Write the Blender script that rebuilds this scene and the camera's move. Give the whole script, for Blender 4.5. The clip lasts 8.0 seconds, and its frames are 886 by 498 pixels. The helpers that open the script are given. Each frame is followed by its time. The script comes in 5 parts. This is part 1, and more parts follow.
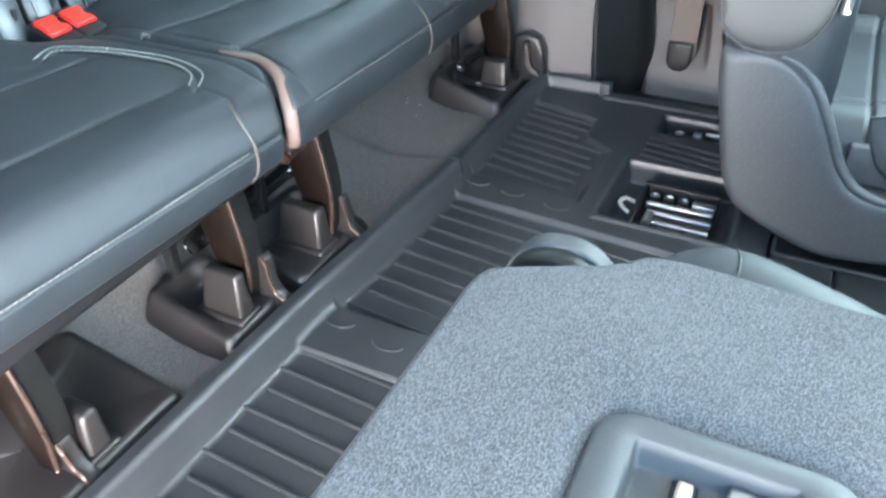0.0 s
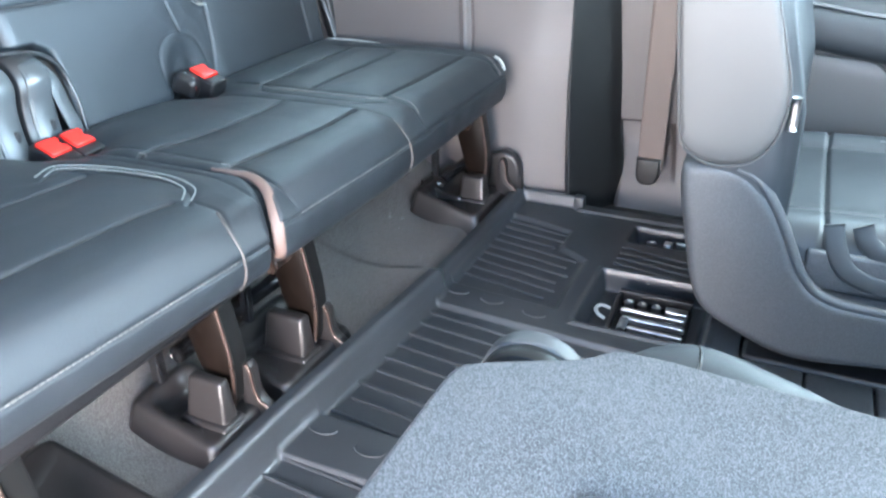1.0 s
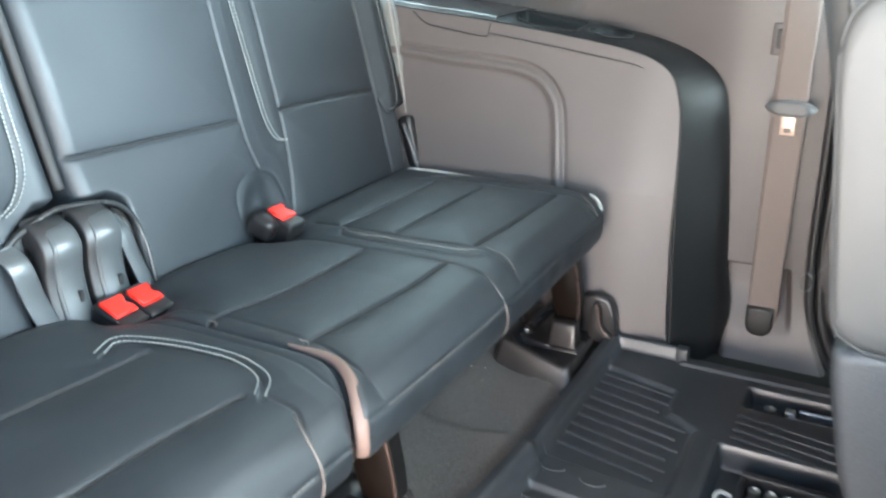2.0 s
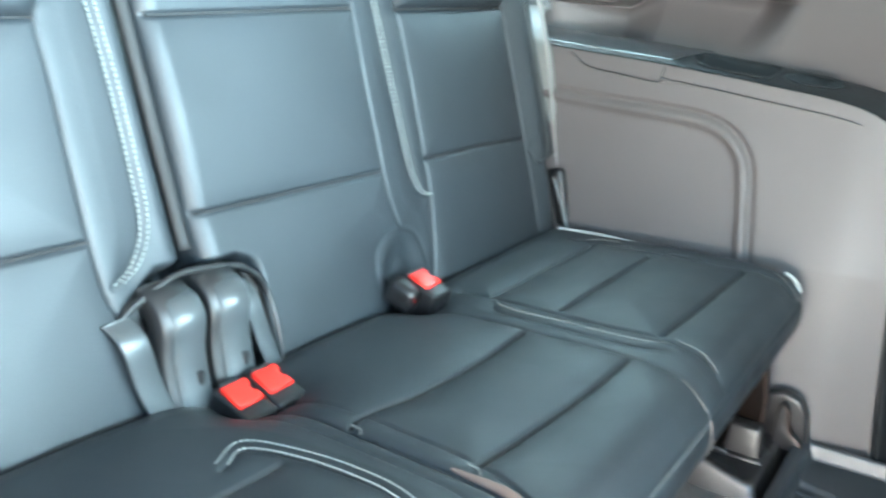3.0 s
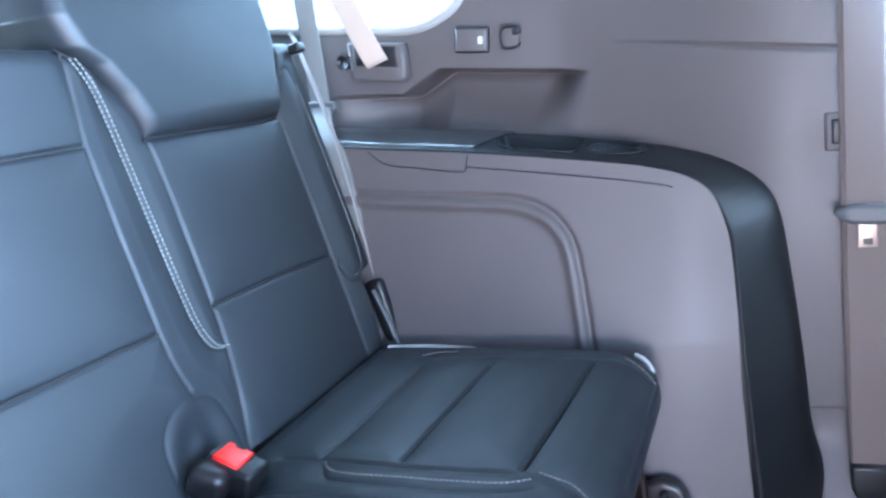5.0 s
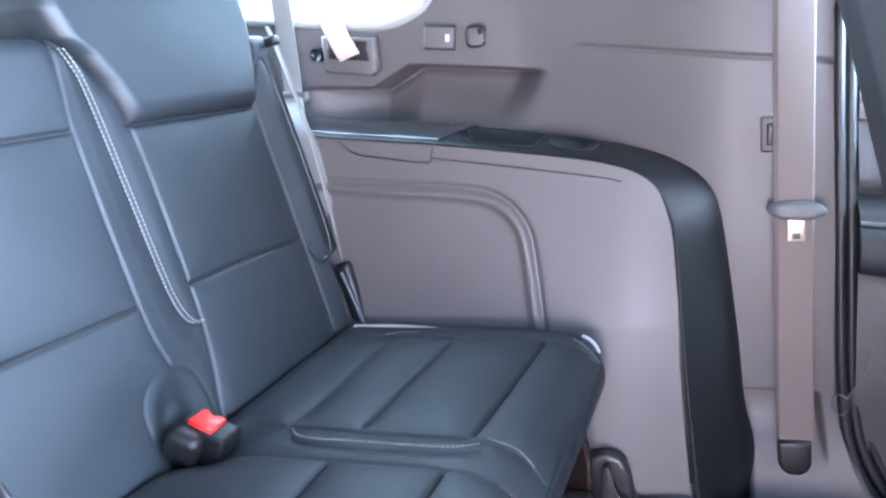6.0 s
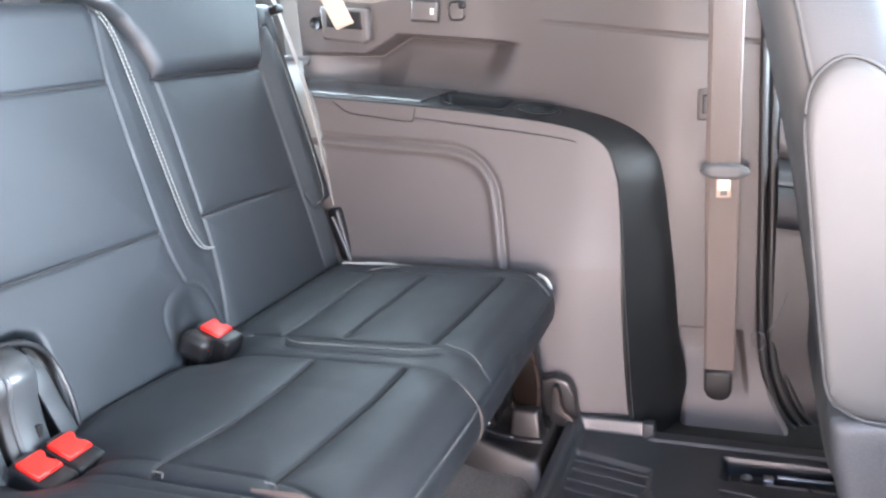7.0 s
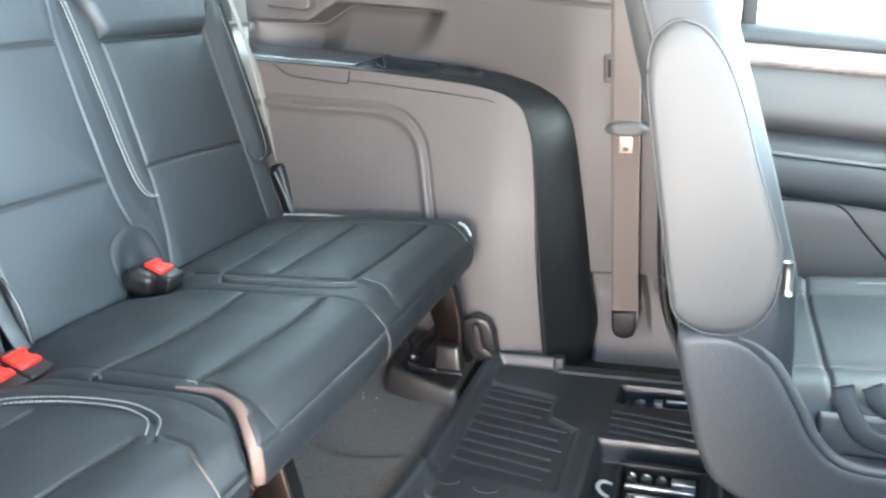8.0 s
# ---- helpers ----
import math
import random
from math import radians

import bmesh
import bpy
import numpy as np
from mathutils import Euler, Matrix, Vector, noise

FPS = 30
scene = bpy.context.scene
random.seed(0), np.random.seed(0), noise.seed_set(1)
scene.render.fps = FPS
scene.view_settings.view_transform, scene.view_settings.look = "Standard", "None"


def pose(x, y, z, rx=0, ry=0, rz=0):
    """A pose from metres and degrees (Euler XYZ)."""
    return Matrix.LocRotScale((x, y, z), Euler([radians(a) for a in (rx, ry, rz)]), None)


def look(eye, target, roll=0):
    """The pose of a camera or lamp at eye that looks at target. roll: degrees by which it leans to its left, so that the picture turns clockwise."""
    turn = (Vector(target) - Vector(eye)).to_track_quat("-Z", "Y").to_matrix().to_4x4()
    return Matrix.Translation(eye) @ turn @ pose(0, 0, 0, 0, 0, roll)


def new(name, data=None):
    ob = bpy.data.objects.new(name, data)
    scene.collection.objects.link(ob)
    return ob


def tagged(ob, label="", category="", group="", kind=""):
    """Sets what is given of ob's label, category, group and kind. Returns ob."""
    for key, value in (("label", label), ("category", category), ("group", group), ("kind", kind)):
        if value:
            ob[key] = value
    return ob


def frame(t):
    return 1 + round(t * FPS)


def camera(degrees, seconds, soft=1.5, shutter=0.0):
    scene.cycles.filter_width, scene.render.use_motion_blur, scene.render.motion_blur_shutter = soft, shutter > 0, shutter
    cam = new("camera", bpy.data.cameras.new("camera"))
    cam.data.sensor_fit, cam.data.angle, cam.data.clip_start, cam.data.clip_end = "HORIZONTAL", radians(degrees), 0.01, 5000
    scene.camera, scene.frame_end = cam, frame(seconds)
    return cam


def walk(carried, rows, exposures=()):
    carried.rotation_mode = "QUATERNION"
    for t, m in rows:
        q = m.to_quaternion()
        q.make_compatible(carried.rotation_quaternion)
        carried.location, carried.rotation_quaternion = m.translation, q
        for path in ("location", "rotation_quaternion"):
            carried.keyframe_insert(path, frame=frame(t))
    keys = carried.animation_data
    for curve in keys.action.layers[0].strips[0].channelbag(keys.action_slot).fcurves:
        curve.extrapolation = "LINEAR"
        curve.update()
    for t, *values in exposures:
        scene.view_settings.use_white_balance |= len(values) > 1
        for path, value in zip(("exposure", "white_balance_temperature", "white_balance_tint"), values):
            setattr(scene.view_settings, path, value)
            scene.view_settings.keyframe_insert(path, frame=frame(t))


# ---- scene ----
cam = camera(60.0, 8.0, soft=2.3, shutter=0.4)
PATH = [
    (0, (0.455, 0.043, 0.639), (-0.274, 1.49, -0.533), -1.3),
    (0.5, (0.462, 0.046, 0.631), (-0.257, 1.612, -0.383), 0.2),
    (1, (0.476, 0.013, 0.649), (-0.281, 1.621, -0.269), -1.1),
    (1.5, (0.45, 0.073, 0.689), (-0.328, 1.72, -0.137), -2.5),
    (1.7, (0.42, 0.093, 0.7), (-0.436, 1.733, -0.06), -2.1),
    (2.8, (0.199, 0.235, 0.687), (-0.828, 1.821, 0.031), -0.6),
    (3, (0.177, 0.239, 0.687), (-0.962, 1.763, 0.071), -0.6),
    (3.5, (0.165, 0.233, 0.689), (-1.114, 1.66, 0.118), -0.9),
    (4, (0.147, 0.284, 0.69), (-0.983, 1.85, 0.172), -4.0),
    (4.5, (0.142, 0.366, 0.694), (-0.792, 2.075, 0.237), -7.3),
    (5, (0.13, 0.399, 0.699), (-0.672, 2.18, 0.267), -7.9),
    (5.2, (0.121, 0.395, 0.707), (-0.625, 2.199, 0.274), -7.3),
    (6.3, (0.206, 0.29, 0.713), (-0.547, 2.074, 0.214), -5.8),
    (6.5, (0.231, 0.252, 0.715), (-0.533, 2.026, 0.195), -5.5),
    (7, (0.271, 0.176, 0.709), (-0.458, 1.958, 0.168), -4.6),
    (7.5, (0.341, 0.107, 0.704), (-0.353, 1.893, 0.128), -4.0),
    (8, (0.404, 0.079, 0.693), (-0.269, 1.862, 0.087), -4.1),
]
walk(cam, [(t, look(eye, target, roll)) for t, eye, target, roll in PATH],
     exposures=[(0, 3.62, 5480, -3), (0.5, 3.8, 5480, 3), (1.0, 3.8, 5400, 2), (1.5, 3.8, 5600, 4), (2.0, 3.55, 5900, 0), (3.0, 3.74, 5450, -9), (3.5, 3.55, 5300, -5), (4.0, 3.48, 5080, 1), (4.5, 3.25, 4850, 8), (5.0, 3.2, 4700, 9), (6.4, 3.6, 5400, 16), (7.2, 3.67, 6050, 12), (8.0, 3.72, 5850, 1)])

# ---- world, sun and window light ----
world = bpy.data.worlds.new("sky")
scene.world = world
world.use_nodes = True
wn = world.node_tree.nodes
sky = wn.new("ShaderNodeTexSky")
sky.sky_type, sky.sun_disc = "NISHITA", False
sky.sun_elevation, sky.sun_rotation = radians(62), radians(90)
world.node_tree.links.new(sky.outputs[0], wn["Background"].inputs[0])
wn["Background"].inputs[1].default_value = 0.11

sun = new("sun", bpy.data.lights.new("sun", "SUN"))
sun.data.energy, sun.data.angle, sun.data.color = 5.0, radians(0.6), (1.0, 0.95, 0.88)
sun.matrix_world = look((2.1, 0.0, 4.0), (0, 0, 0))

door_light = new("doorway_daylight", bpy.data.lights.new("doorway_daylight", "AREA"))
door_light.data.shape, door_light.data.size, door_light.data.size_y = "RECTANGLE", 0.9, 0.45
door_light.data.energy, door_light.data.color = 11.8, (1.0, 0.78, 0.67)
door_light.matrix_world = look((0.48, -0.42, 0.23), (0.22, 1.0, 0.28))

door_sky = new("doorway_skylight", bpy.data.lights.new("doorway_skylight", "AREA"))
door_sky.data.shape, door_sky.data.size, door_sky.data.size_y = "RECTANGLE", 0.8, 0.6
door_sky.data.energy, door_sky.data.color = 2.2, (0.80, 0.92, 1.0)
door_sky.matrix_world = look((0.98, -0.30, 0.74), (-0.45, 0.95, 0.56))

screen_light = new("windscreen_daylight", bpy.data.lights.new("windscreen_daylight", "AREA"))
screen_light.data.shape, screen_light.data.size, screen_light.data.size_y = "RECTANGLE", 1.4, 0.5
screen_light.data.energy, screen_light.data.color = 100.0, (0.80, 0.93, 1.0)
screen_light.matrix_world = look((2.55, 0.72, 0.88), (-0.3, 0.95, 0.62))

side_light = new("door_window_daylight", bpy.data.lights.new("door_window_daylight", "AREA"))
side_light.data.shape, side_light.data.size, side_light.data.size_y = "RECTANGLE", 0.95, 0.42
side_light.data.energy, side_light.data.color = 5.0, (0.95, 1.0, 0.98)
side_light.matrix_world = look((0.87, 1.66, 0.86), (-0.2, 0.75, 0.75))

quarter_light = new("quarter_window_daylight", bpy.data.lights.new("quarter_window_daylight", "AREA"))
quarter_light.data.shape, quarter_light.data.size, quarter_light.data.size_y = "RECTANGLE", 0.85, 0.26
quarter_light.data.energy, quarter_light.data.color = 3.2, (0.84, 0.95, 1.0)
quarter_light.matrix_world = look((-0.74, 1.70, 0.93), (-0.45, 0.7, 0.30))


# ---- materials ----
def material(name, color, rough=0.5, metal=0.0, grain=0.0, grain_size=400.0, blotch=0.12, blotch_size=6.0, coat=0.0, spec=0.5, speckle=None):
    """A surface with colour variation at two scales and fine relief."""
    m = bpy.data.materials.new(name)
    m.use_nodes = True
    nt = m.node_tree
    b = nt.nodes["Principled BSDF"]
    b.inputs["Roughness"].default_value, b.inputs["Metallic"].default_value = rough, metal
    b.inputs["Coat Weight"].default_value, b.inputs["Specular IOR Level"].default_value = coat, spec
    tc = nt.nodes.new("ShaderNodeTexCoord")
    big = nt.nodes.new("ShaderNodeTexNoise")
    big.inputs["Scale"].default_value, big.inputs["Detail"].default_value = blotch_size, 4
    fine = nt.nodes.new("ShaderNodeTexNoise")
    fine.inputs["Scale"].default_value, fine.inputs["Detail"].default_value = grain_size, 3
    for n in (big, fine):
        nt.links.new(tc.outputs["Object"], n.inputs["Vector"])
    ramp = nt.nodes.new("ShaderNodeMapRange")
    ramp.inputs["From Min"].default_value, ramp.inputs["From Max"].default_value = 0.3, 0.7
    ramp.inputs["To Min"].default_value, ramp.inputs["To Max"].default_value = 1 - blotch, 1 + blotch
    nt.links.new(big.outputs["Fac"], ramp.inputs["Value"])
    mul = nt.nodes.new("ShaderNodeVectorMath")
    mul.operation = "SCALE"
    mul.inputs[0].default_value = color
    nt.links.new(ramp.outputs[0], mul.inputs["Scale"])
    last = mul.outputs[0]
    if speckle:
        r2 = nt.nodes.new("ShaderNodeMapRange")
        r2.inputs["From Min"].default_value, r2.inputs["From Max"].default_value = 0.42, 0.64
        nt.links.new(fine.outputs["Fac"], r2.inputs["Value"])
        mix = nt.nodes.new("ShaderNodeMix")
        mix.data_type = "RGBA"
        nt.links.new(r2.outputs[0], mix.inputs[0])
        nt.links.new(last, mix.inputs[6])
        mix.inputs[7].default_value = (*speckle, 1)
        last = mix.outputs[2]
    nt.links.new(last, b.inputs["Base Color"])
    rr = nt.nodes.new("ShaderNodeMapRange")
    rr.inputs["From Min"].default_value, rr.inputs["From Max"].default_value = 0.3, 0.7
    rr.inputs["To Min"].default_value, rr.inputs["To Max"].default_value = rough * 0.9, min(1, rough * 1.12)
    nt.links.new(big.outputs["Fac"], rr.inputs["Value"])
    nt.links.new(rr.outputs[0], b.inputs["Roughness"])
    if grain:
        bump = nt.nodes.new("ShaderNodeBump")
        bump.inputs["Strength"].default_value, bump.inputs["Distance"].default_value = grain, 0.001
        nt.links.new(fine.outputs["Fac"], bump.inputs["Height"])
        nt.links.new(bump.outputs[0], b.inputs["Normal"])
    return m


LEATHER = material("black_leather", (0.0092, 0.0125, 0.0165), 0.57, spec=0.62, grain=0.22, grain_size=520, blotch=0.14, blotch_size=9.0)
LEATHER_SIDE = material("grey_leather_side", (0.057, 0.056, 0.055), 0.55, grain=0.25, grain_size=600, blotch=0.08)
# tan that stands in for warm light on the leather roll at the split
WARM_EDGE = material("warm_lit_edge", (0.13, 0.087, 0.072), 0.6, grain=0.2)
THREAD = material("pale_thread", (0.19, 0.20, 0.19), 0.7, blotch=0.05)
TRIM = material("warm_grey_trim", (0.075, 0.0655, 0.064), 0.5, grain=0.3, grain_size=900, blotch=0.05)
TRIM_DARK = material("dark_trim", (0.008, 0.009, 0.010), 0.52, grain=0.25, grain_size=900, spec=0.3)
SHELL = material("grey_plastic_shell", (0.042, 0.043, 0.046), 0.40, grain=0.5, grain_size=650, blotch=0.08, speckle=(0.066, 0.067, 0.070))
BLACK = material("black_plastic", (0.008, 0.008, 0.009), 0.36, grain=0.25, grain_size=900, spec=0.4)
LEG_BLACK = material("black_painted_steel", (0.007, 0.007, 0.007), 0.45, blotch=0.2, blotch_size=30, spec=0.25)
SHINY = material("glossy_black_bar", (0.01, 0.01, 0.011), 0.12, blotch=0.05, spec=0.7)
COVER = material("dark_grey_cover_plastic", (0.017, 0.0155, 0.0155), 0.30, grain=0.25, grain_size=900, blotch=0.08)
LID_GREY = material("satin_shelf_lid", (0.035, 0.037, 0.040), 0.25, grain=0.12, grain_size=900, blotch=0.08)
SHELL_DARK = material("mid_grey_plastic", (0.034, 0.036, 0.038), 0.55, grain=0.3, grain_size=800)
GLOSS_BLACK = material("satin_black_plastic", (0.02, 0.022, 0.025), 0.5, blotch=0.08)
RUBBER = material("rubber_mat", (0.026, 0.029, 0.033), 0.31, grain=0.4, grain_size=500, blotch=0.2)
# near-black for the seam lines, in place of shade inside the creases
SEAM = material("dark_seam_shade", (0.012, 0.012, 0.013), 0.8)
SEAL = material("door_seal_rubber", (0.012, 0.012, 0.013), 0.45)
CARPET = material("grey_carpet", (0.050, 0.052, 0.055), 0.95, grain=1.0, grain_size=1050, speckle=(0.128, 0.131, 0.136), spec=0.1, blotch=0.2, blotch_size=11)
CARPET_BLACK = material("black_carpet", (0.012, 0.012, 0.012), 0.95, grain=0.7, grain_size=800, speckle=(0.03, 0.03, 0.03), spec=0.1)
CARPET_DARK = material("dark_carpet", (0.078, 0.070, 0.065), 0.95, grain=1.0, grain_size=800, speckle=(0.19, 0.175, 0.165), spec=0.1, blotch=0.22, blotch_size=9)
RED = material("red_button", (0.75, 0.02, 0.012), 0.35, blotch=0.05)
WEB = material("belt_webbing", (0.118, 0.092, 0.081), 0.6, grain=0.5, grain_size=1100, blotch=0.05)
WEB_GREY = material("grey_belt_webbing", (0.15, 0.155, 0.15), 0.6, grain=0.5, grain_size=1100, blotch=0.06)
WEB_TAN = material("tan_belt_webbing", (0.42, 0.34, 0.27), 0.6, grain=0.5, grain_size=1100, blotch=0.05)
STEEL = material("zinc_steel", (0.50, 0.51, 0.52), 0.30, metal=1.0, blotch=0.15, blotch_size=60)
LEG_BROWN = material("brown_painted_steel", (0.0055, 0.0038, 0.0030), 0.35, blotch=0.3, blotch_size=25, spec=0.08)
THREAD_DIM = material("grey_thread", (0.12, 0.12, 0.115), 0.8, blotch=0.3, blotch_size=90)
STALK = material("satin_grey_stalk", (0.036, 0.040, 0.043), 0.36, blotch=0.1, blotch_size=25)
# bronze for the bolts, and for warm light drawn along black edges
BRONZE = material("bronze_bolts_and_lit_edges", (0.045, 0.030, 0.024), 0.3, metal=0.4, blotch=0.2, blotch_size=30)
LINER = material("headliner", (0.36, 0.35, 0.33), 0.9, grain=0.5, grain_size=600)
ASPHALT = material("concrete_ground", (0.5, 0.42, 0.34), 0.9, grain=0.6, grain_size=90, blotch=0.15, blotch_size=0.6)
PLATE = material("dull_plated_steel", (0.30, 0.24, 0.20), 0.42, metal=0.7, blotch=0.15, blotch_size=40)
GREY_PLASTIC = material("light_grey_plastic", (0.082, 0.085, 0.089), 0.48, grain=0.25, grain_size=800)
DOOR_VINYL = material("door_vinyl", (0.066, 0.061, 0.060), 0.5, grain=0.3, grain_size=700, blotch=0.06)
# grey that puts in the highlight along the sewn joints of the noses
JOINT = material("grey_joint_highlight", (0.040, 0.036, 0.034), 0.6, grain=0.2)
EDGE_GREY = material("grey_piping", (0.05, 0.05, 0.05), 0.6)
WEB_PALE = material("pale_belt_webbing", (0.26, 0.25, 0.24), 0.6, grain=0.5, grain_size=1100, blotch=0.05)
SCREEN = material("pale_label", (0.42, 0.42, 0.40), 0.6)


def wood_material():
    m = material("grained_wood_trim", (0.3, 0.22, 0.18), 0.3, blotch=0.1)
    nt = m.node_tree
    b = nt.nodes["Principled BSDF"]
    tc = nt.nodes.new("ShaderNodeTexCoord")
    mp = nt.nodes.new("ShaderNodeMapping")
    mp.inputs["Scale"].default_value = (1.2, 9, 9)
    n = nt.nodes.new("ShaderNodeTexNoise")
    n.inputs["Scale"].default_value, n.inputs["Detail"].default_value, n.inputs["Distortion"].default_value = 14, 6, 1.5
    r = nt.nodes.new("ShaderNodeValToRGB")
    r.color_ramp.elements[0].position, r.color_ramp.elements[0].color = 0.38, (0.10, 0.075, 0.065, 1)
    r.color_ramp.elements[1].position, r.color_ramp.elements[1].color = 0.62, (0.22, 0.185, 0.17, 1)
    nt.links.new(tc.outputs["Object"], mp.inputs[0])
    nt.links.new(mp.outputs[0], n.inputs["Vector"])
    nt.links.new(n.outputs["Fac"], r.inputs[0])
    nt.links.new(r.outputs[0], b.inputs["Base Color"])
    return m


WOOD = wood_material()


def glass_material():
    """Tinted glass: lets part of the light through straight, with a faint mirror on it."""
    m = bpy.data.materials.new("tinted_glass")
    m.use_nodes = True
    nt = m.node_tree
    nt.nodes.remove(nt.nodes["Principled BSDF"])
    clear = nt.nodes.new("ShaderNodeBsdfTransparent")
    clear.inputs[0].default_value = (0.72, 0.76, 0.75, 1)
    gloss = nt.nodes.new("ShaderNodeBsdfGlossy")
    gloss.inputs["Roughness"].default_value = 0.02
    mix = nt.nodes.new("ShaderNodeMixShader")
    mix.inputs[0].default_value = 0.06
    nt.links.new(clear.outputs[0], mix.inputs[1])
    nt.links.new(gloss.outputs[0], mix.inputs[2])
    nt.links.new(mix.outputs[0], nt.nodes["Material Output"].inputs[0])
    return m


GLASS = glass_material()


# ---- builders ----
def thing(name, loc, label, category, group="", kind=""):
    ob = new(name)
    ob.location = loc
    ob.empty_display_size = 0.05
    return tagged(ob, label, category, group, kind)


def adopt(ob, parent):
    if parent is not None:
        ob.parent = parent
        if parent.type == "EMPTY":
            ob.matrix_parent_inverse = Matrix.Translation(-parent.location)
    return ob


def part(name, bm, mat, parent=None, label="", smooth=True):
    """Links a bmesh, or a tuple of vertices and faces, as one mesh object."""
    me = bpy.data.meshes.new(name)
    if isinstance(bm, tuple):
        me.from_pydata([tuple(v) for v in bm[0]], [], [tuple(f) for f in bm[1]])
    else:
        bm.to_mesh(me)
        bm.free()
    me.materials.append(mat)
    if smooth:
        me.shade_smooth()
    ob = adopt(new(name, me), parent)
    if label:
        ob["label"] = label
    return ob


def smoothstep(a, b, x):
    t = np.clip((np.asarray(x, float) - a) / (b - a), 0, 1)
    return t * t * (3 - 2 * t)


def grid(P, close_u=False, flip=False):
    """Vertices and faces of a sheet of points, n x m x 3."""
    n, m = P.shape[:2]
    V = P.reshape(-1, 3)
    idx = np.arange(n * m).reshape(n, m)
    if close_u:
        idx = np.vstack([idx, idx[:1]])
    a, b, c, d = idx[:-1, :-1], idx[1:, :-1], idx[1:, 1:], idx[:-1, 1:]
    F = np.stack([a, d, c, b] if flip else [a, b, c, d], -1).reshape(-1, 4)
    return V, F


def join(*pieces):
    V, F, o = [], [], 0
    for v, f in pieces:
        V.append(np.asarray(v))
        F += [tuple(int(i) + o for i in q) for q in f]
        o += len(v)
    return np.vstack(V), F


def spline(points, n):
    """Catmull-Rom through the points, n samples evenly along it."""
    p = np.array(points, float)
    p = np.vstack([2 * p[0] - p[1], p, 2 * p[-1] - p[-2]])
    out = []
    for i in range(1, len(p) - 2):
        for t in np.linspace(0, 1, 24, endpoint=False):
            a, b, c, d = p[i - 1], p[i], p[i + 1], p[i + 2]
            out.append(0.5 * (2 * b + (c - a) * t + (2 * a - 5 * b + 4 * c - d) * t ** 2 + (3 * b - a - 3 * c + d) * t ** 3))
    out.append(p[-2])
    out = np.array(out)
    s = np.concatenate([[0], np.cumsum(np.linalg.norm(np.diff(out, axis=0), axis=1))])
    q = np.linspace(0, s[-1], n)
    return np.stack([np.interp(q, s, out[:, k]) for k in range(out.shape[1])], -1)


def tube(points, r, sides=8, n=None, flat=1.0, up=(0, 0, 1)):
    """A rod along a smooth line; flat under 1 squashes it."""
    P = spline(points, n or max(8, 6 * len(points)))
    T = np.gradient(P, axis=0)
    T /= np.linalg.norm(T, axis=1)[:, None]
    U = np.array(up, float) - (T @ np.array(up, float))[:, None] * T
    bad = np.linalg.norm(U, axis=1) < 1e-3
    U[bad] = np.cross(T[bad], (1, 0, 0))
    U /= np.linalg.norm(U, axis=1)[:, None]
    W = np.cross(T, U)
    a = np.linspace(0, 2 * math.pi, sides, endpoint=False)
    R = P[None] + r * (np.cos(a)[:, None, None] * W[None] + flat * np.sin(a)[:, None, None] * U[None])
    V, F = grid(R, close_u=True)
    m = len(P)
    caps = [tuple(i * m for i in range(sides)), tuple(i * m + m - 1 for i in range(sides - 1, -1, -1))]
    return V, [tuple(f) for f in F] + caps


def box(x0, x1, y0, y1, z0, z1, bevel=0.004, seg=2, taper=0.0):
    bm = bmesh.new()
    bmesh.ops.create_cube(bm, size=1)
    for v in bm.verts:
        k = 1 - taper if v.co.z > 0 else 1
        v.co = Vector(((x0 + x1) / 2 + v.co.x * (x1 - x0) * k, (y0 + y1) / 2 + v.co.y * (y1 - y0) * k, z0 if v.co.z < 0 else z1))
    if bevel:
        bmesh.ops.bevel(bm, geom=bm.edges[:], offset=bevel, segments=seg, profile=0.6, affect="EDGES", clamp_overlap=True)
    return bm


def turned_box(size, m, bevel=0.004, seg=2):
    bm = box(-size[0] / 2, size[0] / 2, -size[1] / 2, size[1] / 2, -size[2] / 2, size[2] / 2, bevel, seg)
    bm.transform(m)
    return bm


def slab(outline, axis, a, b, bevel=0.004, seg=2):
    """A flat outline (two coordinates) made thick along an axis from a to b."""
    bm = bmesh.new()
    put = {"x": lambda p, w: (w, p[0], p[1]), "y": lambda p, w: (p[0], w, p[1]), "z": lambda p, w: (p[0], p[1], w)}[axis]
    lo = [bm.verts.new(put(p, a)) for p in outline]
    hi = [bm.verts.new(put(p, b)) for p in outline]
    n = len(lo)
    caps = [bm.faces.new(lo), bm.faces.new(hi)]
    for i in range(n):
        bm.faces.new((lo[i], lo[(i + 1) % n], hi[(i + 1) % n], hi[i]))
    bmesh.ops.recalc_face_normals(bm, faces=bm.faces[:])
    if bevel:
        bmesh.ops.bevel(bm, geom=[e for f in caps for e in f.edges], offset=bevel, segments=seg, profile=0.6, affect="EDGES", clamp_overlap=True)
    return bm


def near_line(X, Y, pts):
    """The distance of each X, Y from a polyline."""
    d = np.full(np.broadcast(X, Y).shape, 9.0)
    for (x0, y0), (x1, y1) in zip(pts, pts[1:]):
        dx, dy = x1 - x0, y1 - y0
        t = np.clip(((X - x0) * dx + (Y - y0) * dy) / (dx * dx + dy * dy + 1e-12), 0, 1)
        d = np.minimum(d, np.hypot(X - x0 - t * dx, Y - y0 - t * dy))
    return d


def arc_line(pts, n=24):
    return [tuple(p) for p in spline(pts, n)]


